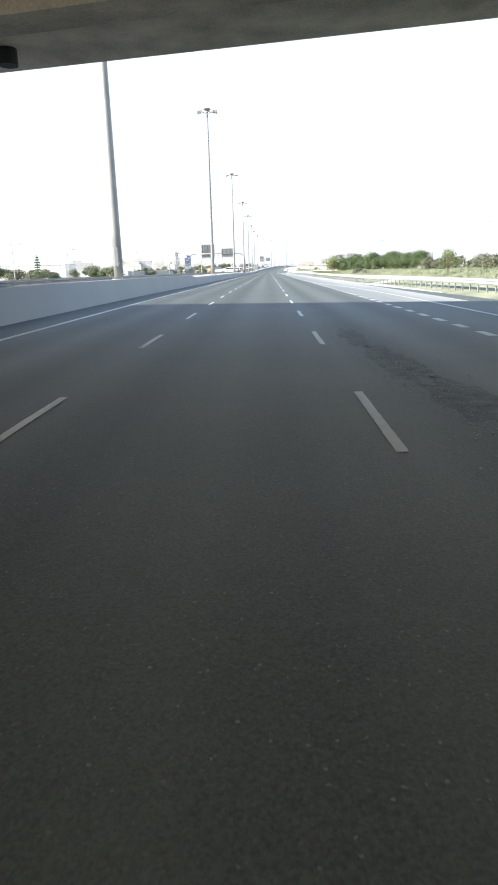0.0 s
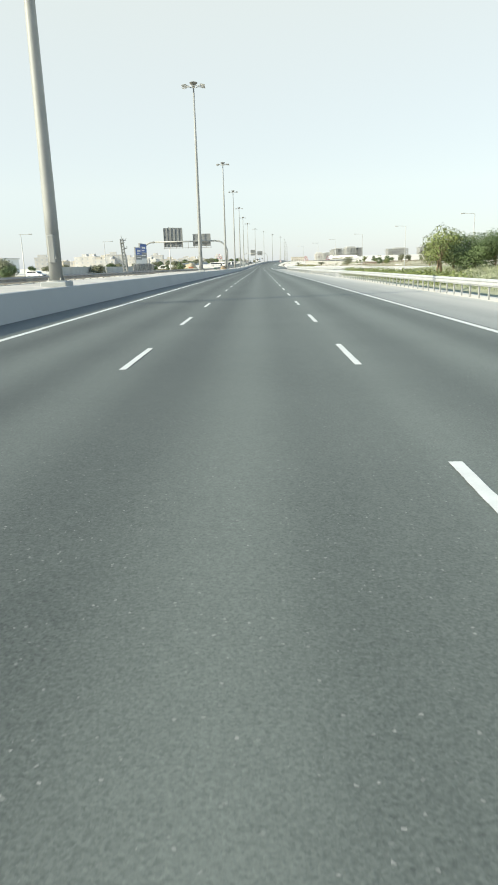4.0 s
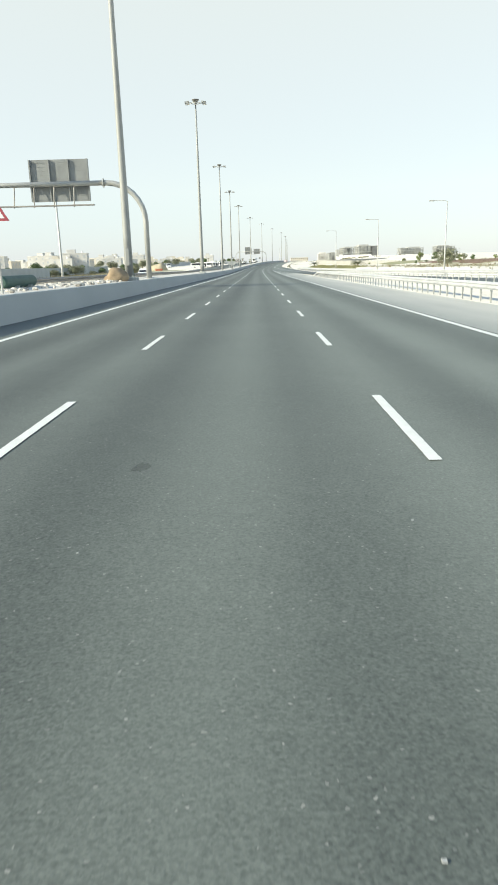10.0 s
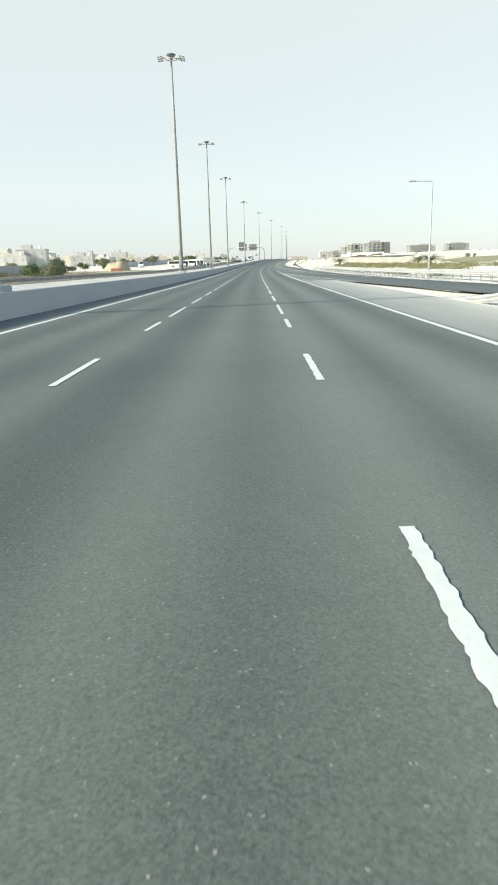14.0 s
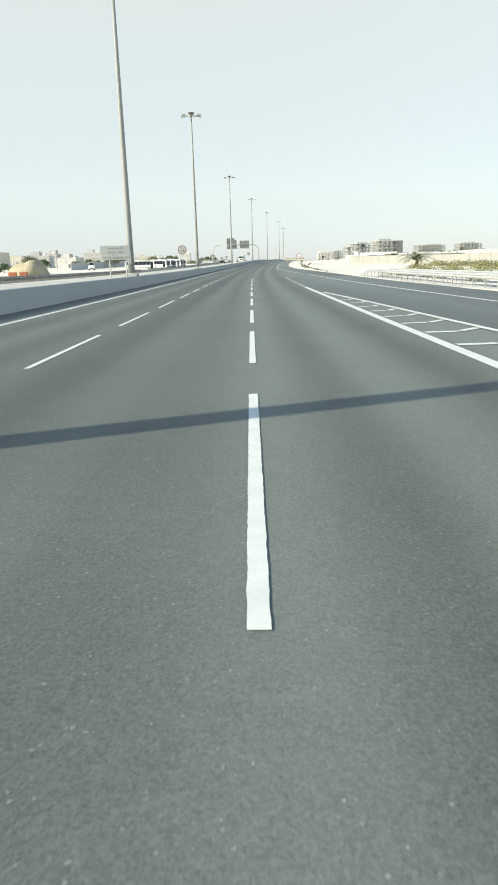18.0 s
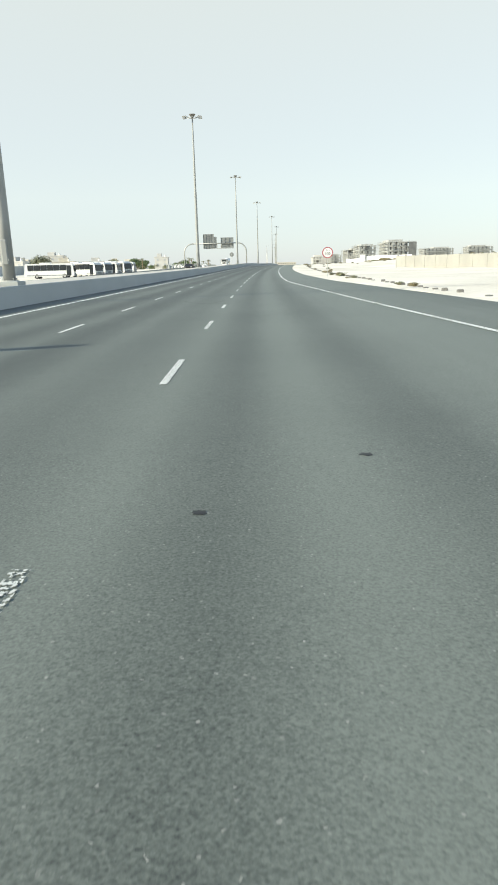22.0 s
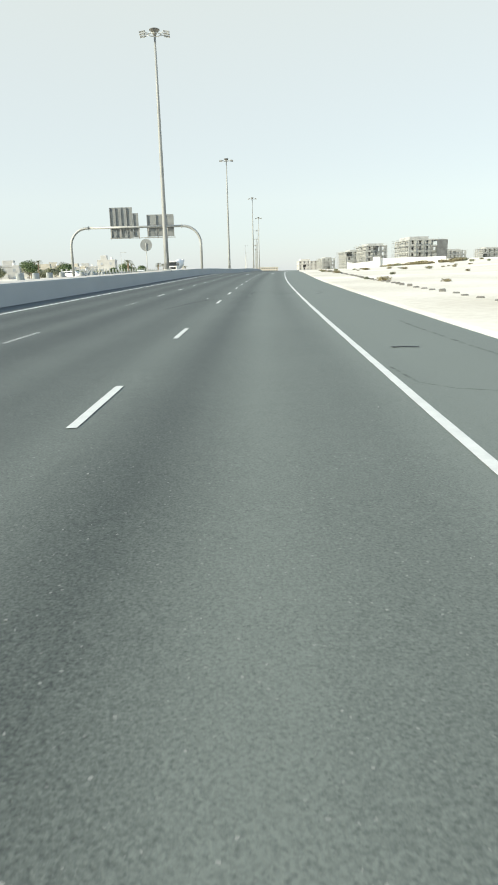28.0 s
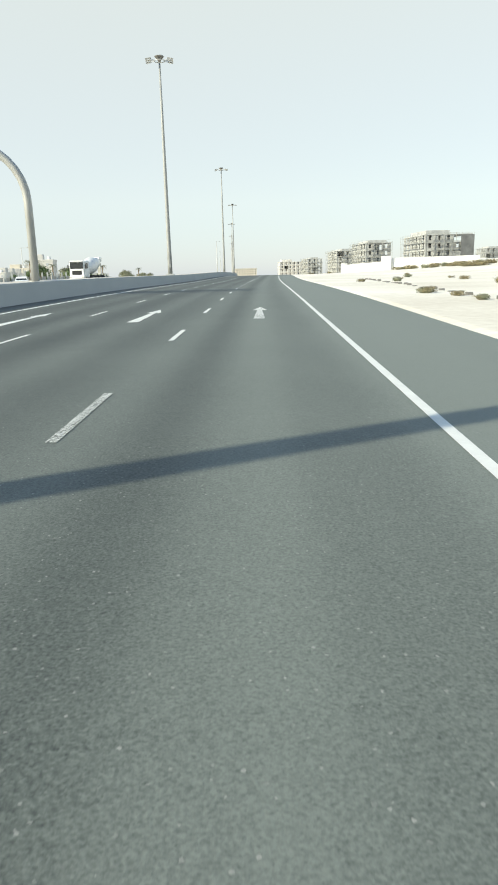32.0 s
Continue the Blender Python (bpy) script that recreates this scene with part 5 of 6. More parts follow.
def bus_at(lat, y, turn, label):
    x = rx(y) + lat
    return build_bus(Matrix.Translation((x, y, ground_z(x, y))) @ Matrix.Rotation(radians(turn), 4, "Z"), label)


bus_at(-40.4, 616, 92, "white bus with a dark window band parked side-on")
bus_at(-36.6, 622.5, 64, "white bus parked at an angle in a row")
bus_at(-35.8, 628, 60, "white bus parked nose-out in a row")
bus_at(-36.0, 634, 80, "white bus parked nearly side-on on the sand")
bus_at(-34.6, 641, 55, "white minibus parked nose-out")
bus_at(-37.0, 653.5, 84, "white bus at the end of the parked row")


def build_car(at, label, colour, kind_name="car", h=1.75, L=4.7, W=1.85):
    c = thing(kind_name, label, "car", at=at)
    low = [(-L / 2, 0.42), (-L / 2 + 0.02, 0.80), (-L / 2 + 0.25, 0.95), (-L / 2 + 1.25, 1.05), (L / 2 - 0.10, 1.05), (L / 2, 0.75), (L / 2 - 0.03, 0.40)]
    n = len(low)
    pts = [(sx * (W / 2), yy, zz) for sx in (-1, 1) for yy, zz in low]
    part("body", Mesh().add(pts, [tuple(range(n)), tuple(range(2 * n - 1, n - 1, -1))] + [(i, n + i, n + (i + 1) % n, (i + 1) % n) for i in range(n)]), colour, c)
    cab = [(-L / 2 + 1.15, 1.045), (-L / 2 + 1.85, h - 0.05), (-L / 2 + 2.1, h), (L / 2 - 0.6, h), (L / 2 - 0.35, h - 0.08), (L / 2 - 0.12, 1.045)]
    n = len(cab)
    pts = [(sx * (W / 2 - (0.03 if zz < 1.2 else 0.17)), yy, zz) for sx in (-1, 1) for yy, zz in cab]
    part("cabin", Mesh().add(pts, [tuple(range(n)), tuple(range(2 * n - 1, n - 1, -1))] + [(i, n + i, n + (i + 1) % n, (i + 1) % n) for i in range(n)]), colour, c)
    part("windscreen", Mesh().add([(-0.78, -L / 2 + 1.19, 1.09), (0.78, -L / 2 + 1.19, 1.09), (0.66, -L / 2 + 1.80, h - 0.1), (-0.66, -L / 2 + 1.80, h - 0.1)], [(0, 1, 2, 3)]), M_GLASS_DARK, c)
    for sx in (-1, 1):
        for k in range(3):
            part("side_window", Mesh().box((sx * (W / 2 - 0.085), -L / 2 + 2.15 + k * 0.85, (1.05 + h) / 2 - 0.02), (0.06, 0.74, h - 1.27), Matrix.Identity(4)), M_GLASS_DARK, c)
        for yy in (-L / 2 + 0.85, L / 2 - 0.95):
            wheel(c, sx * (W / 2 - 0.1), yy, 0.36, 0.22, sx)
        part("headlight", Mesh().box((sx * 0.68, -L / 2 - 0.005, 0.80), (0.36, 0.06, 0.14), bevel=0.02), M_GALV, c)
    part("grille", Mesh().box((0, -L / 2 - 0.006, 0.70), (0.9, 0.04, 0.18)), M_BLACK, c)
    part("bumper", Mesh().box((0, -L / 2 - 0.02, 0.48), (1.7, 0.08, 0.18), bevel=0.03), M_GALV, c)
    return c


def on_far_road(lat, y):
    return Matrix.Translation(P(lat, y, 0.045)) @ Matrix.Rotation(heading(y), 4, "Z")


build_car(on_far_road(-24.4, 371), "white off-road car on the opposite carriageway", M_WHITE)
build_car(Matrix.Translation(P(-60, 630, -0.45)) @ Matrix.Rotation(0.3, 4, "Z"), "white minibus standing on the sand beyond the far road", M_WHITE, "van", 2.5, 5.6)
build_car(on_far_road(-17.0, 640), "dark saloon car on the opposite carriageway", M_BLACK, "car", 1.5)
build_car(Matrix.Translation(P(-37, 740, -0.42)) @ Matrix.Rotation(1.3, 4, "Z"), "white saloon car parked beside the far road", M_WHITE, "car", 1.5)
build_car(Matrix.Translation(P(-36, 792, -0.42)) @ Matrix.Rotation(0.2, 4, "Z"), "white car standing beside the far road", M_WHITE, "car", 1.6)
build_car(Matrix.Translation(P(-52, 262, -0.02)) @ Matrix.Rotation(1.2, 4, "Z"), "white pickup parked off the far road", M_WHITE, "car", 1.7)


def build_mixer(at):
    t = thing("mixer_truck", "white concrete mixer truck on the opposite carriageway", "truck", at=at)
    cab = part("cab", Mesh().box((0, -3.3, 1.95), (2.45, 1.9, 2.5), bevel=0.16), M_WHITE, t)
    part("windscreen", Mesh().box((0, -4.26, 2.45), (2.1, 0.06, 0.85), bevel=0.02), M_GLASS_DARK, cab)
    part("grille", Mesh().box((0, -4.26, 1.45), (1.5, 0.06, 0.6)), M_BLACK, cab)
    part("bumper", Mesh().box((0, -4.3, 0.75), (2.45, 0.2, 0.5), bevel=0.05), M_WHITE, cab)
    part("visor", Mesh().box((0, -4.36, 3.02), (2.2, 0.26, 0.08)), M_BLACK, cab)
    for sx in (-1, 1):
        part("headlight", Mesh().box((sx * 0.95, -4.41, 0.8), (0.36, 0.05, 0.2)), M_GALV, cab)
        part("mirror", Mesh().box((sx * 1.42, -4.2, 2.3), (0.16, 0.12, 0.6), bevel=0.03), M_BLACK, cab)
        part("side_window", Mesh().box((sx * 1.232, -3.5, 2.45), (0.03, 1.0, 0.75)), M_GLASS_DARK, cab)
    part("chassis", Mesh().box((0, 0.4, 0.95), (1.0, 7.6, 0.3)), M_BLACK, t)
    part("drum", Mesh().tube([(0, -2.0, 1.95), (0, -1.7, 1.95), (0, -0.4, 2.25), (0, 0.8, 2.6), (0, 2.6, 3.0), (0, 3.4, 3.2)], [0.55, 0.75, 1.15, 1.22, 0.8, 0.5], 20), M_WHITE, t, soft=True)
    part("hopper", Mesh().box((0, 3.6, 3.5), (1.0, 0.8, 0.7), bevel=0.1), M_WHITE, t)
    part("chute", Mesh().box((0, 4.0, 2.1), (0.5, 0.3, 1.8)), M_GALV, t)
    for sx in (-1, 1):
        for yy in (-3.2, 1.4, 2.8):
            wheel(t, sx * 1.05, yy, 0.52, 0.32, sx)
    return t


build_mixer(on_far_road(-26.3, 794) @ Matrix.Rotation(radians(-9), 4, "Z"))


# ------------------------------------------------------------------ plants
def leaf_cloud(m, rng, lobes, n, size, flat=0.5):
    """Many small leaves on the outer part of several lobes (centre, radii)."""
    total = sum(r[0] * r[1] * r[2] for _, r in lobes)
    for c, r in lobes:
        for _ in range(int(n * r[0] * r[1] * r[2] / total)):
            while True:
                d = Vector((rng.gauss(0, 1), rng.gauss(0, 1), rng.gauss(0, 1)))
                if d.length > 0.01:
                    break
            d.normalize()
            k = rng.uniform(0.55, 1.08) if rng.random() < 0.85 else rng.uniform(1.0, 1.22)
            p = Vector((c[0] + d.x * r[0] * k, c[1] + d.y * r[1] * k, c[2] + d.z * r[2] * k))
            nrm = (d + Vector((rng.uniform(-1, 1), rng.uniform(-1, 1), rng.uniform(-0.3, 1))) * 0.8).normalized()
            a = nrm.orthogonal().normalized()
            a = Matrix.Rotation(rng.uniform(0, 6.28), 3, nrm) @ a
            b = nrm.cross(a)
            s = size * rng.uniform(0.6, 1.35)
            m.add([p - a * s, p - b * s * flat, p + a * s + nrm * s * 0.15, p + b * s * flat], [(0, 1, 2, 3)])
    return m


def build_tree(label, rng, h, spread, leaf_mat, leaves=1500, leaf=0.16, trunk_h=0.35, name="tree", group="trees beside the road"):
    t = thing(name, label, "tree" if name == "tree" else "bush", group)
    tr = Mesh()
    top = Vector((rng.uniform(-0.2, 0.2), rng.uniform(-0.2, 0.2), h * 0.6))
    tr.tube([(0, 0, -0.3), (0.02, 0.03, h * trunk_h * 0.5), tuple(top * 0.7), tuple(top)], [h * 0.035, h * 0.028, h * 0.02, h * 0.01], 8)
    lobes = []
    for k in range(7):
        a = k * 2 * math.pi / 7 + rng.uniform(-0.4, 0.4)
        rr = spread * rng.uniform(0.35, 0.6)
        c = (rr * math.cos(a), rr * math.sin(a), h * rng.uniform(trunk_h + 0.12, 0.78))
        q = spread * rng.uniform(0.36, 0.55)
        lobes.append((c, (q, q, q * rng.uniform(0.65, 0.9))))
        tr.tube([tuple(top * rng.uniform(0.35, 0.7)), (c[0] * 0.5, c[1] * 0.5, c[2] * 0.8), c], [h * 0.016, h * 0.011, h * 0.005], 5)
    lobes.append(((0, 0, h * 0.80), (spread * 0.5, spread * 0.5, h * 0.2)))
    part("trunk", tr, M_BARK, t)
    part("crown", leaf_cloud(Mesh(), rng, lobes, leaves, leaf), leaf_mat, t)
    return t


def scatter(protos, places):
    """Copies of the prototypes at (lat, y, size, dz) places; the first use of each moves the prototype itself."""
    used = set()
    for k, (lat, y, s, dz) in enumerate(places):
        i = k % len(protos)
        x = rx(min(y, 1380)) + lat
        m = Matrix.Translation((x, y, ground_z(x, y) + dz)) @ Matrix.Rotation(k * 2.4, 4, "Z")
        if i not in used:
            used.add(i)
            ob = protos[i]
            ob.matrix_basis = m @ Matrix.Diagonal((s, s, s, 1))
        else:
            ob = copy_thing(protos[i], m)
            ob.matrix_basis = m @ Matrix.Diagonal((s, s, s, 1))


rng = random.Random(11)
# dense green shrubs behind the first guard rail
hedge = [build_tree("large dense dark green leafy shrub on the verge", rng, 2.7, 1.75, M_LEAF, 9000, 0.062, 0.16, "shrub", "shrubs along the verge") for _ in range(3)]
row = []
for k in range(13):
    f = k / 12
    row.append((20.8 - 7.6 * f + rng.uniform(-0.4, 0.4), 124.0 + 37 * f, rng.uniform(1.0, 1.22) - 0.12 * f, -0.12))
row += [(-44.0, 463, 1.45, -0.2), (-44.6, 468, 1.25, -0.2)]
scatter(hedge, row)
light_tree = [build_tree("small light green airy tree on the verge", rng, 3.5, 1.4, M_LEAF_L, 2200, 0.075)]
scatter(light_tree, [(11.2, 157.5, 1.05, -0.1), (11.9, 161.0, 0.85, -0.1), (12.0, 76.7, 0.6, -0.05)])
# pale low bushes on the bank beside the bridge
pale = [build_tree("low pale dusty olive bush on the grassy bank", rng, 1.3, 1.0, M_LEAF_D, 1500, 0.07, 0.08, "bush", "bushes on the bank") for _ in range(2)]
scatter(pale, [(rng.uniform(13.5, 34), rng.uniform(66, 112), rng.uniform(0.6, 1.25), -0.08) for _ in range(34)] + [(rng.uniform(11, 17), rng.uniform(118, 150), rng.uniform(0.4, 0.7), -0.08) for _ in range(9)])
# scattered trees on the right
small = [build_tree("small round-crowned green tree", rng, 4.2, 2.0, M_LEAF, 2400, 0.13, 0.15), build_tree("dusty green spreading tree", rng, 4.0, 2.4, M_LEAF_D, 2400, 0.13, 0.15), build_tree("light green young tree", rng, 3.6, 1.7, M_LEAF_L, 2000, 0.12, 0.15)]
places = [(54.9, 452, 0.68, 0), (47.5, 347, 0.72, -0.1), (50.9, 456, 0.78, 0), (39.5, 345, 0.66, -0.3), (27.8, 339, 0.80, -0.35), (41.2, 342, 0.6, -0.3), (43.5, 352, 0.7, -0.1), (50, 349, 0.6, -0.1), (48, 402, 0.5, -0.1), (32, 215, 0.8, 0), (31.0, 241, 1.1, 0), (38, 250, 0.9, 0), (46, 272, 0.8, 0), (64, 452, 0.5, 0), (70, 440, 0.45, -0.1), (60, 430, 0.4, -0.1)]
for k in range(12):
    places.append((rng.uniform(40, 90), rng.uniform(400, 520), rng.uniform(0.22, 0.36), -0.1))
scatter(small, places)
# trees on the left, beyond the far road
dusty = [build_tree("dusty grey-green tree beyond the far road", rng, 4.5, 2.6, M_LEAF_D, 2600, 0.16, group="trees beyond the far road"), build_tree("dark green round tree beyond the far road", rng, 4.0, 2.3, M_LEAF, 2600, 0.16, group="trees beyond the far road"), build_tree("low spreading dusty green tree", rng, 3.2, 2.8, M_LEAF_D, 2400, 0.16, group="trees beyond the far road")]
places = []
for k in range(74):
    y = 110 + k * 13.5 + rng.uniform(-6, 6)
    lat = -rng.uniform(52, 140)
    if 560 < y < 740 and lat > -62:
        lat -= 40
    places.append((lat, y, rng.uniform(0.7, 1.25), -0.1))
places += [(-rng.uniform(50, 76), 425 + k * 9.0, rng.uniform(0.5, 0.75), -0.3) for k in range(18)]
places += [(-51.8, 320, 1.0, 0), (-50, 238, 1.0, -0.4), (-53.5, 243, 1.0, -0.4), (-57, 248, 0.9, -0.4), (-60, 254, 0.9, -0.4), (-48, 234, 0.8, -0.4), (-43.1, 458, 0.9, -0.3), (-41, 452, 0.8, -0.3), (-40, 436, 0.75, -0.2), (-46, 462, 0.8, -0.3), (-95, 905, 1.5, 0), (-60, 870, 1.2, 0)]
places += [(-rng.uniform(60, 150), 780 + k * 14, rng.uniform(0.9, 1.5), 0) for k in range(30)]
scatter(dusty, places)

def build_conifer(rng, h):
    """An upright conifer: tiers of drooping boughs round a straight trunk."""
    t = thing("conifer", "upright tiered green conifer beyond the far road", "tree", "trees beyond the far road")
    part("trunk", Mesh().tube([(0, 0, -0.2), (0.02, 0, h * 0.5), (0, 0.02, h)], [0.11, 0.07, 0.02], 8), M_BARK, t)
    m = Mesh()
    for k in range(11):
        z = h * (0.14 + 0.078 * k)
        reach = 1.15 * (1 - k / 11.5)
        for q in range(7):
            a = q * 0.9 + k * 0.37 + rng.uniform(-0.2, 0.2)
            r = reach * rng.uniform(0.75, 1.1)
            for u in (0.35, 0.65, 0.95):
                c = (r * u * math.cos(a), r * u * math.sin(a), z + 0.05 - 0.16 * u * r)
                leaf_cloud(m, rng, [(c, (0.20 * r + 0.06, 0.20 * r + 0.06, 0.09))], 9, 0.085)
    part("crown", m, M_LEAF, t)
    return t


scatter([build_conifer(random.Random(5), 4.6)], [(-36.2, 130, 1.0, 0)])
copy_thing(dusty[1], Matrix.Translation((rx(877) - 85, 877, ground_z(rx(877) - 85, 877))) @ Matrix.Diagonal((1.4, 1.4, 1.4, 1)))
copy_thing(dusty[1], Matrix.Translation(P(-34.4, 131.5, -0.3)) @ Matrix.Diagonal((0.5, 0.5, 0.5, 1)))
copy_thing(dusty[0], Matrix.Translation(P(-38.6, 134.0, -0.3)) @ Matrix.Diagonal((0.7, 0.7, 0.6, 1)))


def build_palm(rng, h, label, rise=(-0.2, 1.15), reach=(1.3, 1.9), count=26):
    t = thing("palm", label, "palm", "palms")
    part("trunk", Mesh().tube([(0, 0, -0.2), (0.03, 0, h * 0.5), (0.05, 0.02, h)], [0.20, 0.17, 0.15], 9), M_BARK, t)
    m = Mesh()
    for k in range(count):
        a = k * 2.4
        lift = rng.uniform(*rise)
        ln = rng.uniform(*reach)
        pts = []
        for i in range(7):
            s = i / 6
            r = ln * s * math.cos(lift * 0.6)
            pts.append(Vector((r * math.cos(a), r * math.sin(a), h + ln * s * math.sin(lift) - 0.75 * s * s * ln * 0.8)))
        d = Vector((-math.sin(a), math.cos(a), 0))
        for i in range(6):
            for side in (-1, 1):
                for q in (0.0, 0.5):
                    p = pts[i].lerp(pts[i + 1], q)
                    tip = p + d * side * 0.34 * (1 - 0.5 * i / 6) + (pts[i + 1] - pts[i]) * 1.1 - Vector((0, 0, 0.06))
                    w = (pts[i + 1] - pts[i]) * 0.16
                    m.add([p - w, p + w, tip], [(0, 1, 2)])
    part("fronds", m, M_LEAF_D, t)
    return t


palms = [build_palm(rng, 0.55, "low young date palm with arching fronds", (0.15, 1.35), (1.5, 2.1), 40), build_palm(rng, 4.5, "tall slim date palm")]
scatter(palms[:1], [(18.4, 476.7, 1.2, 0), (26.5, 424.5, 1.3, 0), (27.3, 436, 1.15, 0)])
scatter(palms[1:], [(-50, 835, 1.0, 0), (-54, 850, 1.1, 0), (-47, 868, 0.9, 0), (-60, 880, 1.0, 0), (-52, 905, 1.0, 0), (-66, 800, 1.0, 0), (-58, 930, 1.0, 0), (-48, 960, 1.0, 0)])

# low hedge between the guard rails, and flowering strip before the plot wall
hm = Mesh()
lobes = []
for k in range(46):
    y = 150 + k * 1.15
    c = P(10.4 + 0.5 * math.sin(k * 1.7), y, 0.42)
    lobes.append(((c.x, c.y, c.z), (0.95, 0.85, rng.uniform(0.42, 0.58))))
leaf_cloud(hm, rng, lobes, 13000, 0.085)
tagged(part("hedge", hm, M_LEAF_L), "low trimmed yellow-green hedge between the guard rails", "hedge")
sm = Mesh()
lobes = []
for k in range(250):
    y = 383.5 + k * 0.37
    x = rx(y) + lerp(RAIL3, y) + 2.6 + rng.uniform(0, 5.2)
    lobes.append(((x, y, ground_z(x, y) + 0.12), (0.75, 0.9, rng.uniform(0.22, 0.46))))
leaf_cloud(sm, rng, lobes, 40000, 0.085)
tagged(part("planting_strip", sm, M_PLANTING), "strip of low dusty olive-brown planting", "plants", kind="stuff")


def grass_field(name, label, region, n, h, material):
    """Blades in tufts over a region(rng) -> (x, y)."""
    m = Mesh()
    for _ in range(n):
        x, y = region(rng)
        z = ground_z(x, y) - 0.03
        for _ in range(4):
            a = rng.uniform(0, 6.28)
            w, hh = rng.uniform(0.015, 0.04), h * rng.uniform(0.5, 1.3)
            bx, by = x + rng.uniform(-0.15, 0.15), y + rng.uniform(-0.15, 0.15)
            lx, ly = rng.uniform(-0.25, 0.25), rng.uniform(-0.25, 0.25)
            m.add([(bx - w * math.cos(a), by - w * math.sin(a), z), (bx + w * math.cos(a), by + w * math.sin(a), z), (bx + lx, by + ly, z + hh)], [(0, 1, 2)])
    return tagged(part(name, m, material), label, "grass", kind="stuff")


def verge_region(r):
    y = r.uniform(60, 178)
    return rx(y) + r.uniform(9.8, 17) + (0 if y > 100 else 1.5), y


grass_field("verge_grass", "tall dry green grass on the verge", verge_region, 14000, 0.26, M_GRASS)


def bank_region(r):
    y = r.uniform(70, 190)
    return rx(y) + r.uniform(17, 48), y


grass_field("bank_grass", "rough green grass on the rising bank", bank_region, 12000, 0.28, M_GRASS)


def left_scrub(r):
    y = r.uniform(120, 520)
    return rx(y) - r.uniform(46, 66), y


grass_field("roadside_scrub", "low dusty scrub beyond the far road", left_scrub, 4500, 0.7, M_DRY)


def right_scrub(r):
    y = r.uniform(290, 420)
    return rx(y) + r.uniform(lerp(RAIL3, y) + 6, 80), y


grass_field("plain_scrub", "patchy dry brown-green scrub on the plain", right_scrub, 2200, 0.45, M_DRY)

# dry desert shrubs on the sand to the right
def build_dry(rng, label, leaf_mat):
    t = thing("desert_shrub", label, "bush", "desert shrubs")
    m = Mesh()
    for _ in range(24):
        a = rng.uniform(0, 6.28)
        r = rng.uniform(0.3, 0.85)
        m.tube([(0, 0, -0.05), (r * 0.5 * math.cos(a), r * 0.5 * math.sin(a), rng.uniform(0.15, 0.35)), (r * math.cos(a), r * math.sin(a), rng.uniform(0.2, 0.6))], [0.02, 0.012, 0.006], 4, caps=False)
    part("stem", m, M_DRY, t)
    lobes = [((rng.uniform(-0.5, 0.5), rng.uniform(-0.5, 0.5), 0.25), (0.5, 0.45, 0.28)) for _ in range(4)]
    part("foliage", leaf_cloud(Mesh(), rng, lobes, 800, 0.06), leaf_mat, t)
    return t


dry = [build_dry(rng, "low dry olive-brown desert shrub in the sand", M_DRY), build_dry(rng, "small dusty green desert shrub", M_LEAF_D), build_dry(rng, "sparse yellow-brown desert shrub", M_DRY)]
places = [(11.0, 526, 0.75, 0), (10.6, 529, 0.7, 0), (10.5, 581.5, 1.15, 0), (10.3, 585.2, 0.7, 0), (9.9, 567.3, 0.8, 0), (10.7, 565.9, 0.9, 0), (10.4, 563.3, 1.1, 0), (10.5, 560.3, 1.2, 0), (10.6, 614.8, 0.8, 0), (10.7, 701.6, 1.0, 0), (9.9, 718.0, 0.9, 0), (10.5, 714.5, 0.7, 0), (19.4, 743.5, 1.0, 0), (10.5, 551, 0.8, 0), (9.8, 550, 0.5, 0), (11.0, 660, 1.1, 0), (10.4, 667, 0.7, 0), (10.0, 718, 1.0, 0), (10.9, 747, 0.9, 0), (10.3, 711, 0.7, 0), (11.6, 576, 0.45, 0), (12.6, 600, 0.8, 0), (13.5, 622, 0.9, 0), (14.5, 655, 0.7, 0), (10.6, 699, 1.1, 0), (15.5, 682, 0.9, 0), (22, 712, 1.1, 0), (18, 730, 1.3, 0), (14, 745, 1.2, 0), (26, 690, 0.8, 0), (33, 725, 1.0, 0), (20, 770, 1.2, 0), (40, 740, 0.9, 0)]
for k in range(44):
    places.append((rng.uniform(16, 110), rng.uniform(620, 960), rng.uniform(0.5, 1.3), 0))
for k in range(30):
    places.append((60 + rng.uniform(-14, 10), 840 + k * 3.0 + rng.uniform(-2, 2), rng.uniform(1.5, 2.7), 0))
places = [(l, y, s * (0.6 if y < 780 else 1.0), z) for l, y, s, z in places]
scatter(dry, places)

# ------------------------------------------------------------------ concrete blocks in the sand
BLOCK = Mesh().box((0, 0, 0.08), (0.30, 0.22, 0.22), bevel=0.03).data("kerb_block", M_BLOCK)
BLOCK_LAT = [(505, 11.2), (540, 10.8), (600, 10.6), (660, 10.7), (715, 11.2), (780, 14)]
y = 503.0
while y < 760:
    if rng.random() < 0.93:
        lat = lerp(BLOCK_LAT, y) + rng.uniform(-0.12, 0.12)
        x = rx(y) + lat
        ob = part("concrete_block", BLOCK, None, at=Matrix.Translation((x, y, ground_z(x, y) - rng.uniform(0.02, 0.14))) @ Matrix.Rotation(heading(y) + rng.uniform(-0.15, 0.15), 4, "Z"))
        tagged(ob, "half-buried weathered concrete kerb block in the sand", "block", "row of kerb blocks")
    y += 2.0

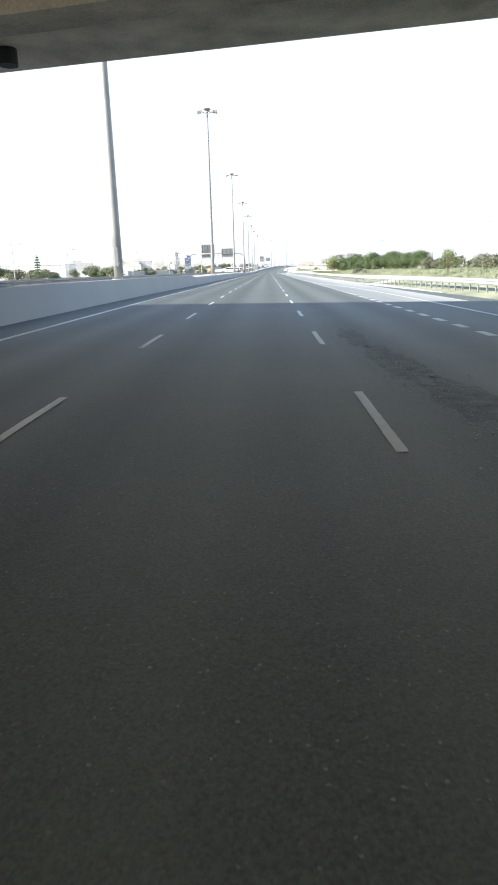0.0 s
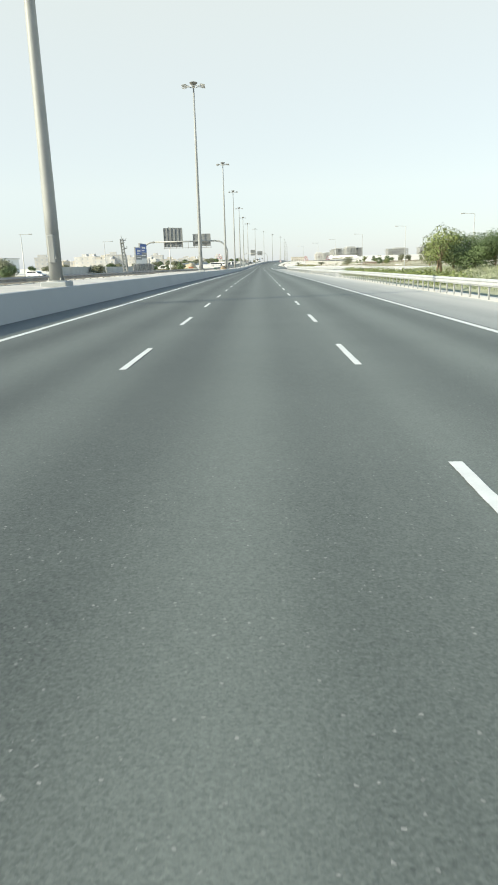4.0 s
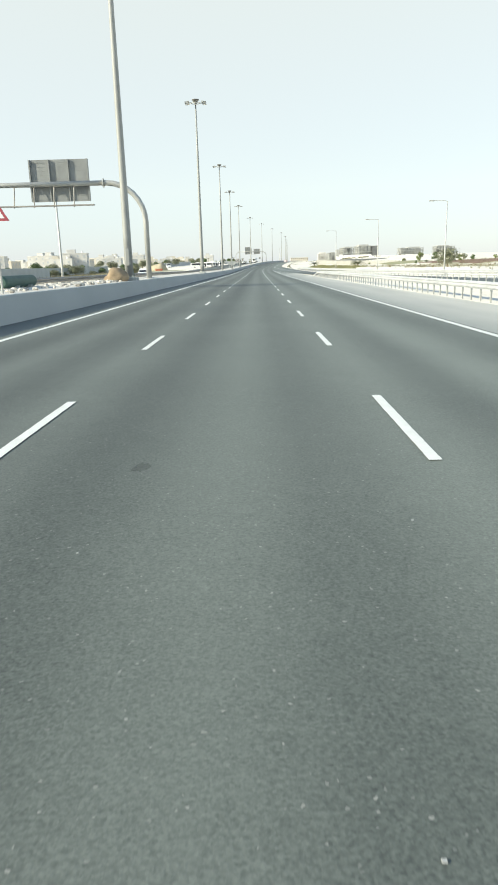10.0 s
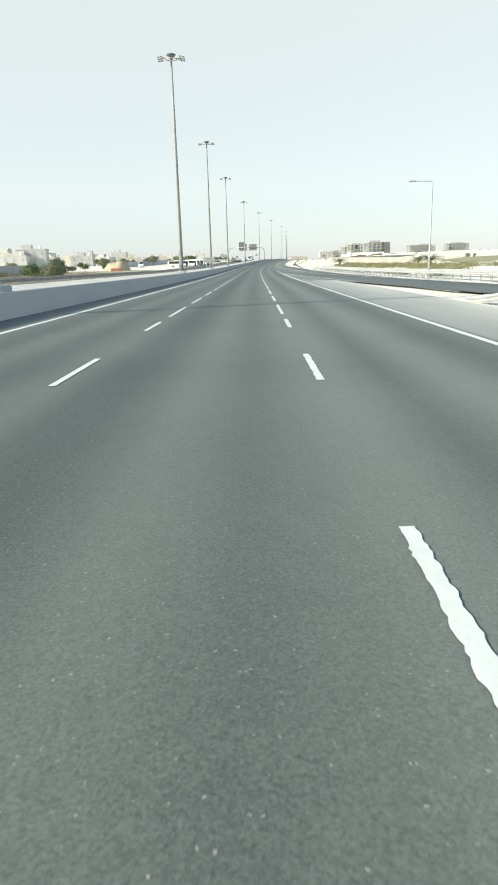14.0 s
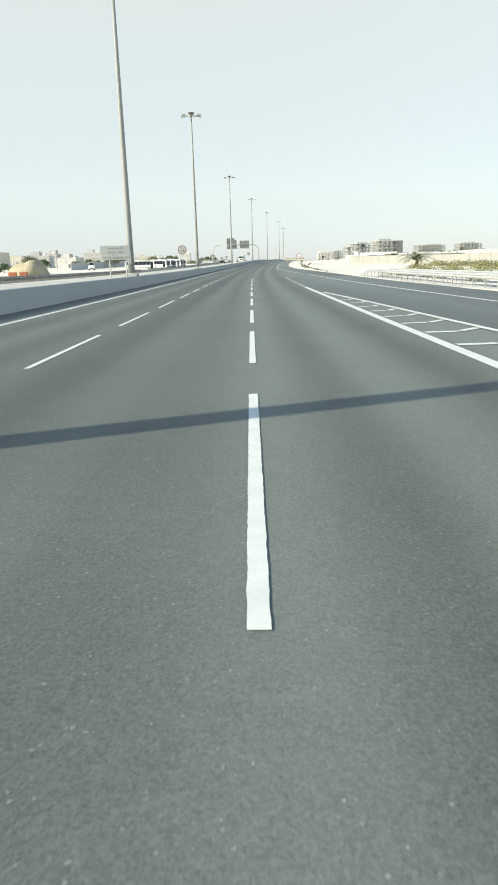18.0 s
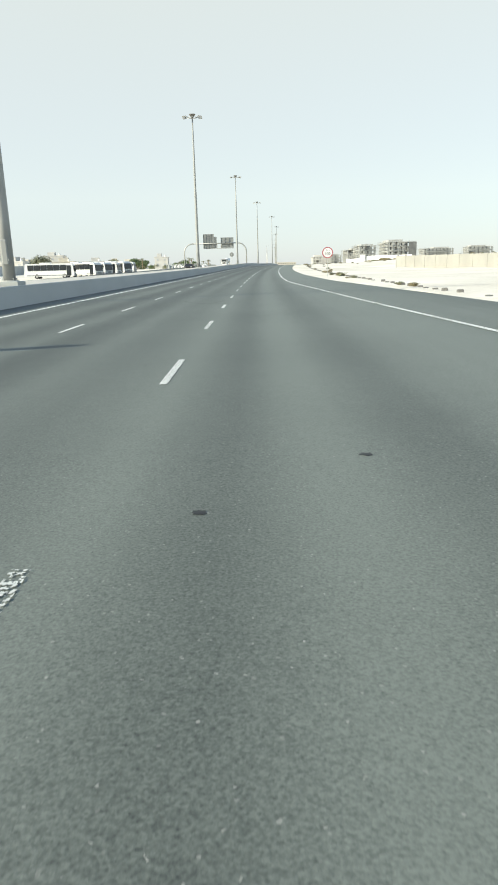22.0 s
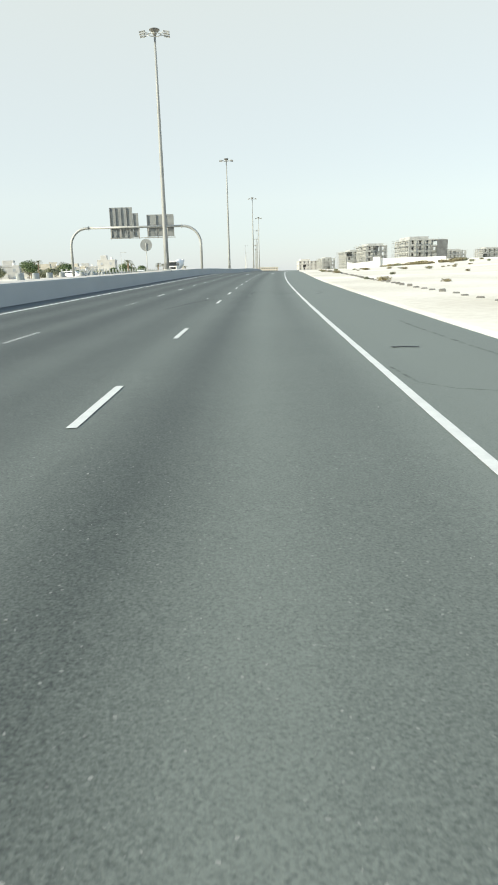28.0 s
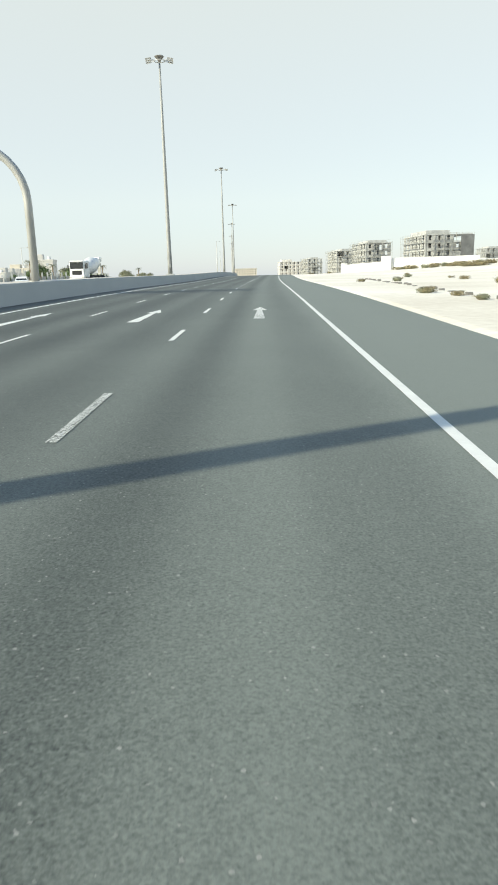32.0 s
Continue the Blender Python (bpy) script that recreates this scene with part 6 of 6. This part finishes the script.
# ------------------------------------------------------------------ odds and ends on the median
def boulder(name, label, lat, y, s, dz, material, category):
    bm = bmesh.new()
    bmesh.ops.create_icosphere(bm, subdivisions=3, radius=1.0)
    for v in bm.verts:
        v.co *= 1 + 0.28 * noise.noise(v.co * 1.6 + Vector((y, 0, 0)))
        v.co.x *= s[0]
        v.co.y *= s[1]
        v.co.z *= s[2]
    me = bpy.data.meshes.new(name)
    bm.to_mesh(me)
    bm.free()
    for poly in me.polygons:
        poly.use_smooth = True
    me.materials.append(material)
    ob = part(name, me, None, at=Matrix.Translation(P(lat, y, dz)))
    return tagged(ob, label, category)


M_SPOIL = mat("spoil", (0.46, 0.40, 0.28), 0.95, 0, 0.2, 0.5, 8, 0.5)
M_RUBBLE = mat("rubble", (0.31, 0.235, 0.15), 0.95, 0, 0.3, 2, 14, 0.8)
boulder("earth_heap", "brown heap of stony earth beside the mast foot", -10.75, 278.7, (0.78, 0.95, 0.74), 0.93, M_RUBBLE, "heap")
# broken stones and lumps strewn over the median beside the works
rb = random.Random(23)
for label, material, count, low, high in (("pale broken stones strewn over the median", M_GRAVEL, 150, 0.04, 0.13), ("dark lumps of rubble lying on the median", M_DULL, 70, 0.04, 0.11)):
    stones = Mesh()
    for _ in range(count):
        lat, y, q = -rb.uniform(10.0, 12.6), rb.uniform(258, 279.5), rb.uniform(low, high)
        stones.box((0, 0, 0), (q * rb.uniform(1.2, 2.4), q * rb.uniform(1.0, 2.2), q * rb.uniform(0.8, 1.5)), Matrix.Translation(P(lat, y, 0.90)) @ Matrix.Rotation(rb.uniform(0, 6.3), 4, "Z") @ Matrix.Rotation(rb.uniform(-0.5, 0.5), 4, "X"), bevel=q * 0.25)
    tagged(part("rubble", stones, material), label, "rubble", kind="stuff")
boulder("sand_heap", "large brown-grey spoil heap beyond the far road", -49, 545, (3.9, 4.2, 3.3), -0.4, M_SPOIL, "heap")
tank = thing("storage_tank", "dark green cylindrical tank lying on the median", "tank", at=Matrix.Translation(P(-11.6, 262.5, 0.9)))
part("shell", Mesh().tube([(0, -1.9, 0.28), (0, -1.8, 0.28), (0, 1.8, 0.28), (0, 1.9, 0.28)], [0.2, 0.26, 0.26, 0.2], 18), M_TANK, tank)
for yy in (-0.8, 0.8):
    part("cradle", Mesh().box((0, yy, 0.05), (0.7, 0.15, 0.16)), M_CONCRETE, tank)
sack = thing("wrapped_bundle", "dark green wrapped bundle beside the mast foot", "bundle", at=Matrix.Translation(P(-10.5, 281.9, 0.9)))
part("cover", Mesh().tube([(0, 0, 0), (0, 0, 0.3), (0.02, 0, 0.65), (0, 0, 0.8)], [0.36, 0.4, 0.32, 0.1], 10), M_TANK, sack)
for lat, y in ((-46, 533), (-47, 530)):
    bl = thing("plastic_barrier", "orange plastic road barrier beyond the far road", "barrier", "orange barriers", at=Matrix.Translation(P(lat, y, -0.05)))
    part("shell", Mesh().box((0, 0, 0.45), (1.6, 0.45, 0.9), bevel=0.1), M_ORANGE, bl)
for y in (640, 646, 652, 706, 712, 718, 724, 735, 742, 749):
    cb = thing("concrete_barrier", "grey precast concrete barrier block beside the far road", "barrier", "precast blocks", at=Matrix.Translation(P(-34.0, y, -0.2)))
    part("body", Mesh().box((0, 0, 0.55), (0.5, 2.6, 1.1), bevel=0.12), M_CONCRETE, cb)

clip = part("reflector_bracket", Mesh().box((0, 0, 0), (0.05, 0.34, 0.20), bevel=0.02), M_BLACK, at=Matrix.Translation(P(-9.17, 183.5, 0.19)))
tagged(clip, "small dark bracket fixed to the barrier face", "bracket")

# fence posts of a compound on the left
fence = thing("compound_fence", "grey post-and-panel fence of a roadside compound", "fence", at=Matrix.Translation((0, 0, 0)))
for k in range(40):
    y = 760 + k * 3.2
    p = P(-46, y, -0.45)
    part("post", Mesh().box((p.x, p.y, p.z + 1.1), (0.3, 0.3, 2.2)), M_CONCRETE, fence)
    part("panel", Mesh().box((p.x, p.y + 1.6, p.z + 0.7), (0.12, 2.8, 1.4)), M_WALL, fence)


# ------------------------------------------------------------------ wear on the road
def strip_on_road(name, pts, width, label, material=None):
    ob = part(name, bar_mesh(pts, width), material or M_TYRE)
    return tagged(ob, label, "tyre mark", "tyre marks")


def arc(lat, y, r, a0, a1, n=18, ry=None):
    return [(lat + r * math.cos(a0 + (a1 - a0) * k / n), y + (ry or r) * math.sin(a0 + (a1 - a0) * k / n)) for k in range(n + 1)]


strip_on_road("tyre_mark", [(-1.79, 514.94), (-1.98, 514.51), (-1.83, 513.76), (-1.27, 512.76), (-0.71, 512.26), (0.13, 511.78)], 0.10, "dark hooked tyre mark on the asphalt")
strip_on_road("tyre_mark", [(-0.24, 514.66), (-0.32, 513.7), (-0.5, 512.92), (-0.72, 512.27)], 0.07, "faint crossing tyre mark on the asphalt")
strip_on_road("tyre_mark", [(-2.9, 532.9), (-2.4, 533.75), (-2.04, 534.35), (-1.77, 535.07), (-1.47, 535.86), (-1.36, 537.14), (-1.3, 538.49), (-1.26, 540.06)], 0.07, "dark sweeping tyre mark on the asphalt")
strip_on_road("tyre_mark", [(-2.2, 530.5), (-1.2, 530.25), (-0.36, 530.0), (0.5, 529.7), (1.4, 529.35), (2.1, 529.1)], 0.04, "faint dark tyre mark across the lane")
strip_on_road("tyre_mark", [(-0.6, 531.9), (0.3, 531.6), (1.2, 531.4), (2.2, 531.3)], 0.03, "faint dark tyre mark across the lane")
strip_on_road("tyre_mark", [(-1.7, 632.5), (-1.08, 636.35), (-0.62, 638.4), (-0.1, 639.2), (0.56, 639.7), (1.3, 640.0)], 0.13, "long dark curved tyre mark on the asphalt")
strip_on_road("tyre_mark", arc(4.1, 643.6, 0.75, -1.2, 0.9, ry=2.2), 0.12, "dark curved tyre mark across the edge line")
strip_on_road("tyre_mark", [(2.3, 641.3), (3.0, 642.2), (3.5, 644.0), (3.7, 646.0)], 0.12, "dark curved tyre mark beside the edge line")
strip_on_road("tyre_mark", arc(1.9, 643.5, 0.7, 0.6, 3.4, ry=2.6), 0.10, "faint curved tyre mark on the asphalt")
strip_on_road("tyre_mark", [(-1.72, 567.5), (-0.88, 565.0), (0.15, 562.4), (0.98, 561.0), (1.43, 560.2), (2.03, 559.2)], 0.10, "dark sweeping tyre mark on the asphalt")
strip_on_road("tyre_mark", [(5.44, 625.5), (5.46, 623.7), (5.6, 620.5), (5.7, 618.8), (5.85, 616.5)], 0.08, "thin dark tyre mark along the hard shoulder")
strip_on_road("tyre_mark", [(3.75, 617.9), (3.85, 616.6), (4.2, 616.1), (4.7, 615.85), (5.5, 615.6)], 0.05, "thin dark hooked mark on the hard shoulder")
strip_on_road("tyre_mark", [(3.9, 555.8), (4.43, 555.0), (4.8, 554.1), (5.5, 552.6), (5.9, 551.0)], 0.05, "thin dark line on the hard shoulder")
strip_on_road("tyre_mark", [(-3.4, 477.95), (-0.4, 477.98), (1.2, 478.0), (3.2, 478.03), (7.0, 478.0)], 0.035, "thin dark joint across the asphalt", M_OIL)
strip_on_road("tyre_mark", [(4.2, 620.2), (4.4, 620.25), (4.7, 620.15)], 0.10, "short dark scuff on the hard shoulder", M_OIL)
strip_on_road("tyre_mark", [(-3.01, 198.85), (-3.17, 199.6), (-3.19, 199.9), (-3.06, 200.1), (-2.9, 200.2)], 0.045, "short hooked tyre mark on the asphalt", M_OIL)


def stain(lat, y, rx_, ry_, material, label="dark oil stain on the asphalt"):
    r2 = random.Random(int(y * 31 + lat * 7))
    pts = []
    for k in range(18):
        a = k * 2 * math.pi / 18
        q = r2.uniform(0.65, 1.15)
        pts.append(P(lat + rx_ * q * math.cos(a), y + ry_ * q * math.sin(a), 0.005))
    tagged(part("oil_stain", Mesh().add(pts, [tuple(range(18))]), material), label, "stain", "stains on the road")


for lat, y, a, b in ((0.67, 558.4, 0.035, 0.045), (0.92, 559.2, 0.03, 0.04), (1.35, 556.6, 0.018, 0.03), (2.62, 556.76, 0.06, 0.07), (2.53, 556.8, 0.035, 0.045), (0.97, 556.5, 0.03, 0.03), (2.48, 557.06, 0.02, 0.02), (1.62, 557.9, 0.02, 0.03),
                     (1.94, 539.7, 0.03, 0.04), (1.34, 541.35, 0.02, 0.03), (2.53, 541.7, 0.03, 0.05), (2.31, 542.4, 0.03, 0.05), (1.94, 545.1, 0.03, 0.1), (2.16, 541.35, 0.025, 0.04), (-0.46, 377.6, 0.03, 0.06), (1.35, 632.7, 0.07, 0.085), (1.50, 632.65, 0.03, 0.035), (2.11, 489.44, 0.06, 0.05), (0.85, 488.23, 0.05, 0.05), (2.6, 531.6, 0.04, 0.04), (0.8, 532.6, 0.025, 0.025)):
    stain(lat, y, a, b, M_OIL)
for lat, y, a, b in ((1.77, 674.8, 0.05, 0.10), (1.62, 674.4, 0.04, 0.08), (1.70, 673.3, 0.05, 0.07), (-2.35, 238.8, 0.07, 0.13), (-1.0, 195.7, 0.05, 0.08), (-2.06, 195.1, 0.035, 0.5), (-1.98, 194.5, 0.04, 0.3), (-2.12, 194.0, 0.05, 0.25), (-1.96, 196.4, 0.02, 0.3), (-2.2, 195.6, 0.025, 0.2), (-1.32, 194.5, 0.05, 0.06)):
    stain(lat, y, a, b, M_TYRE, "faint dark stain on the asphalt")
for lat, y, a, b in ((0.9, 37.5, 0.4, 2.4), (1.2, 34.2, 0.45, 1.6), (0.75, 41.5, 0.3, 2.0)):
    stain(lat, y, a, b, M_TYRE, "ravelled dark patch in the asphalt")
# loose chips and litter
chips = Mesh()
for _ in range(420):
    yy = 31.5 + 14 * rng.random() ** 1.3
    ll = rng.gauss(1.15 - (yy - 32) * 0.055, 0.32)
    if ll < 0.15:
        continue
    s = rng.uniform(0.005, 0.014)
    q = P(ll, yy, s * 0.3)
    chips.box(tuple(q), (s * 1.6, s * 2.4, s * 0.9), None, 0.0)
for _ in range(500):
    yy = rng.uniform(60, 700)
    ll = rng.uniform(-6.5, 4.5)
    s = rng.uniform(0.003, 0.008)
    chips.box(tuple(P(ll, yy, s * 0.4)), (s * 2, s * 1.5, s), None, 0.0)
tagged(part("loose_chips", chips, M_CHIP), "loose grey stone chips lying on the asphalt", "gravel", kind="stuff")
for lat, y in ((-2.63, 175.64), (-0.05, 672.7), (0.01, 656.8), (-0.75, 639.8)):
    st = part("road_stud", Mesh().box((0, 0, 0.01), (0.07, 0.07, 0.018), bevel=0.005), M_WHITE, at=Matrix.Translation(P(lat, y, 0.001)))
    tagged(st, "small white raised road stud", "road stud", "road studs")
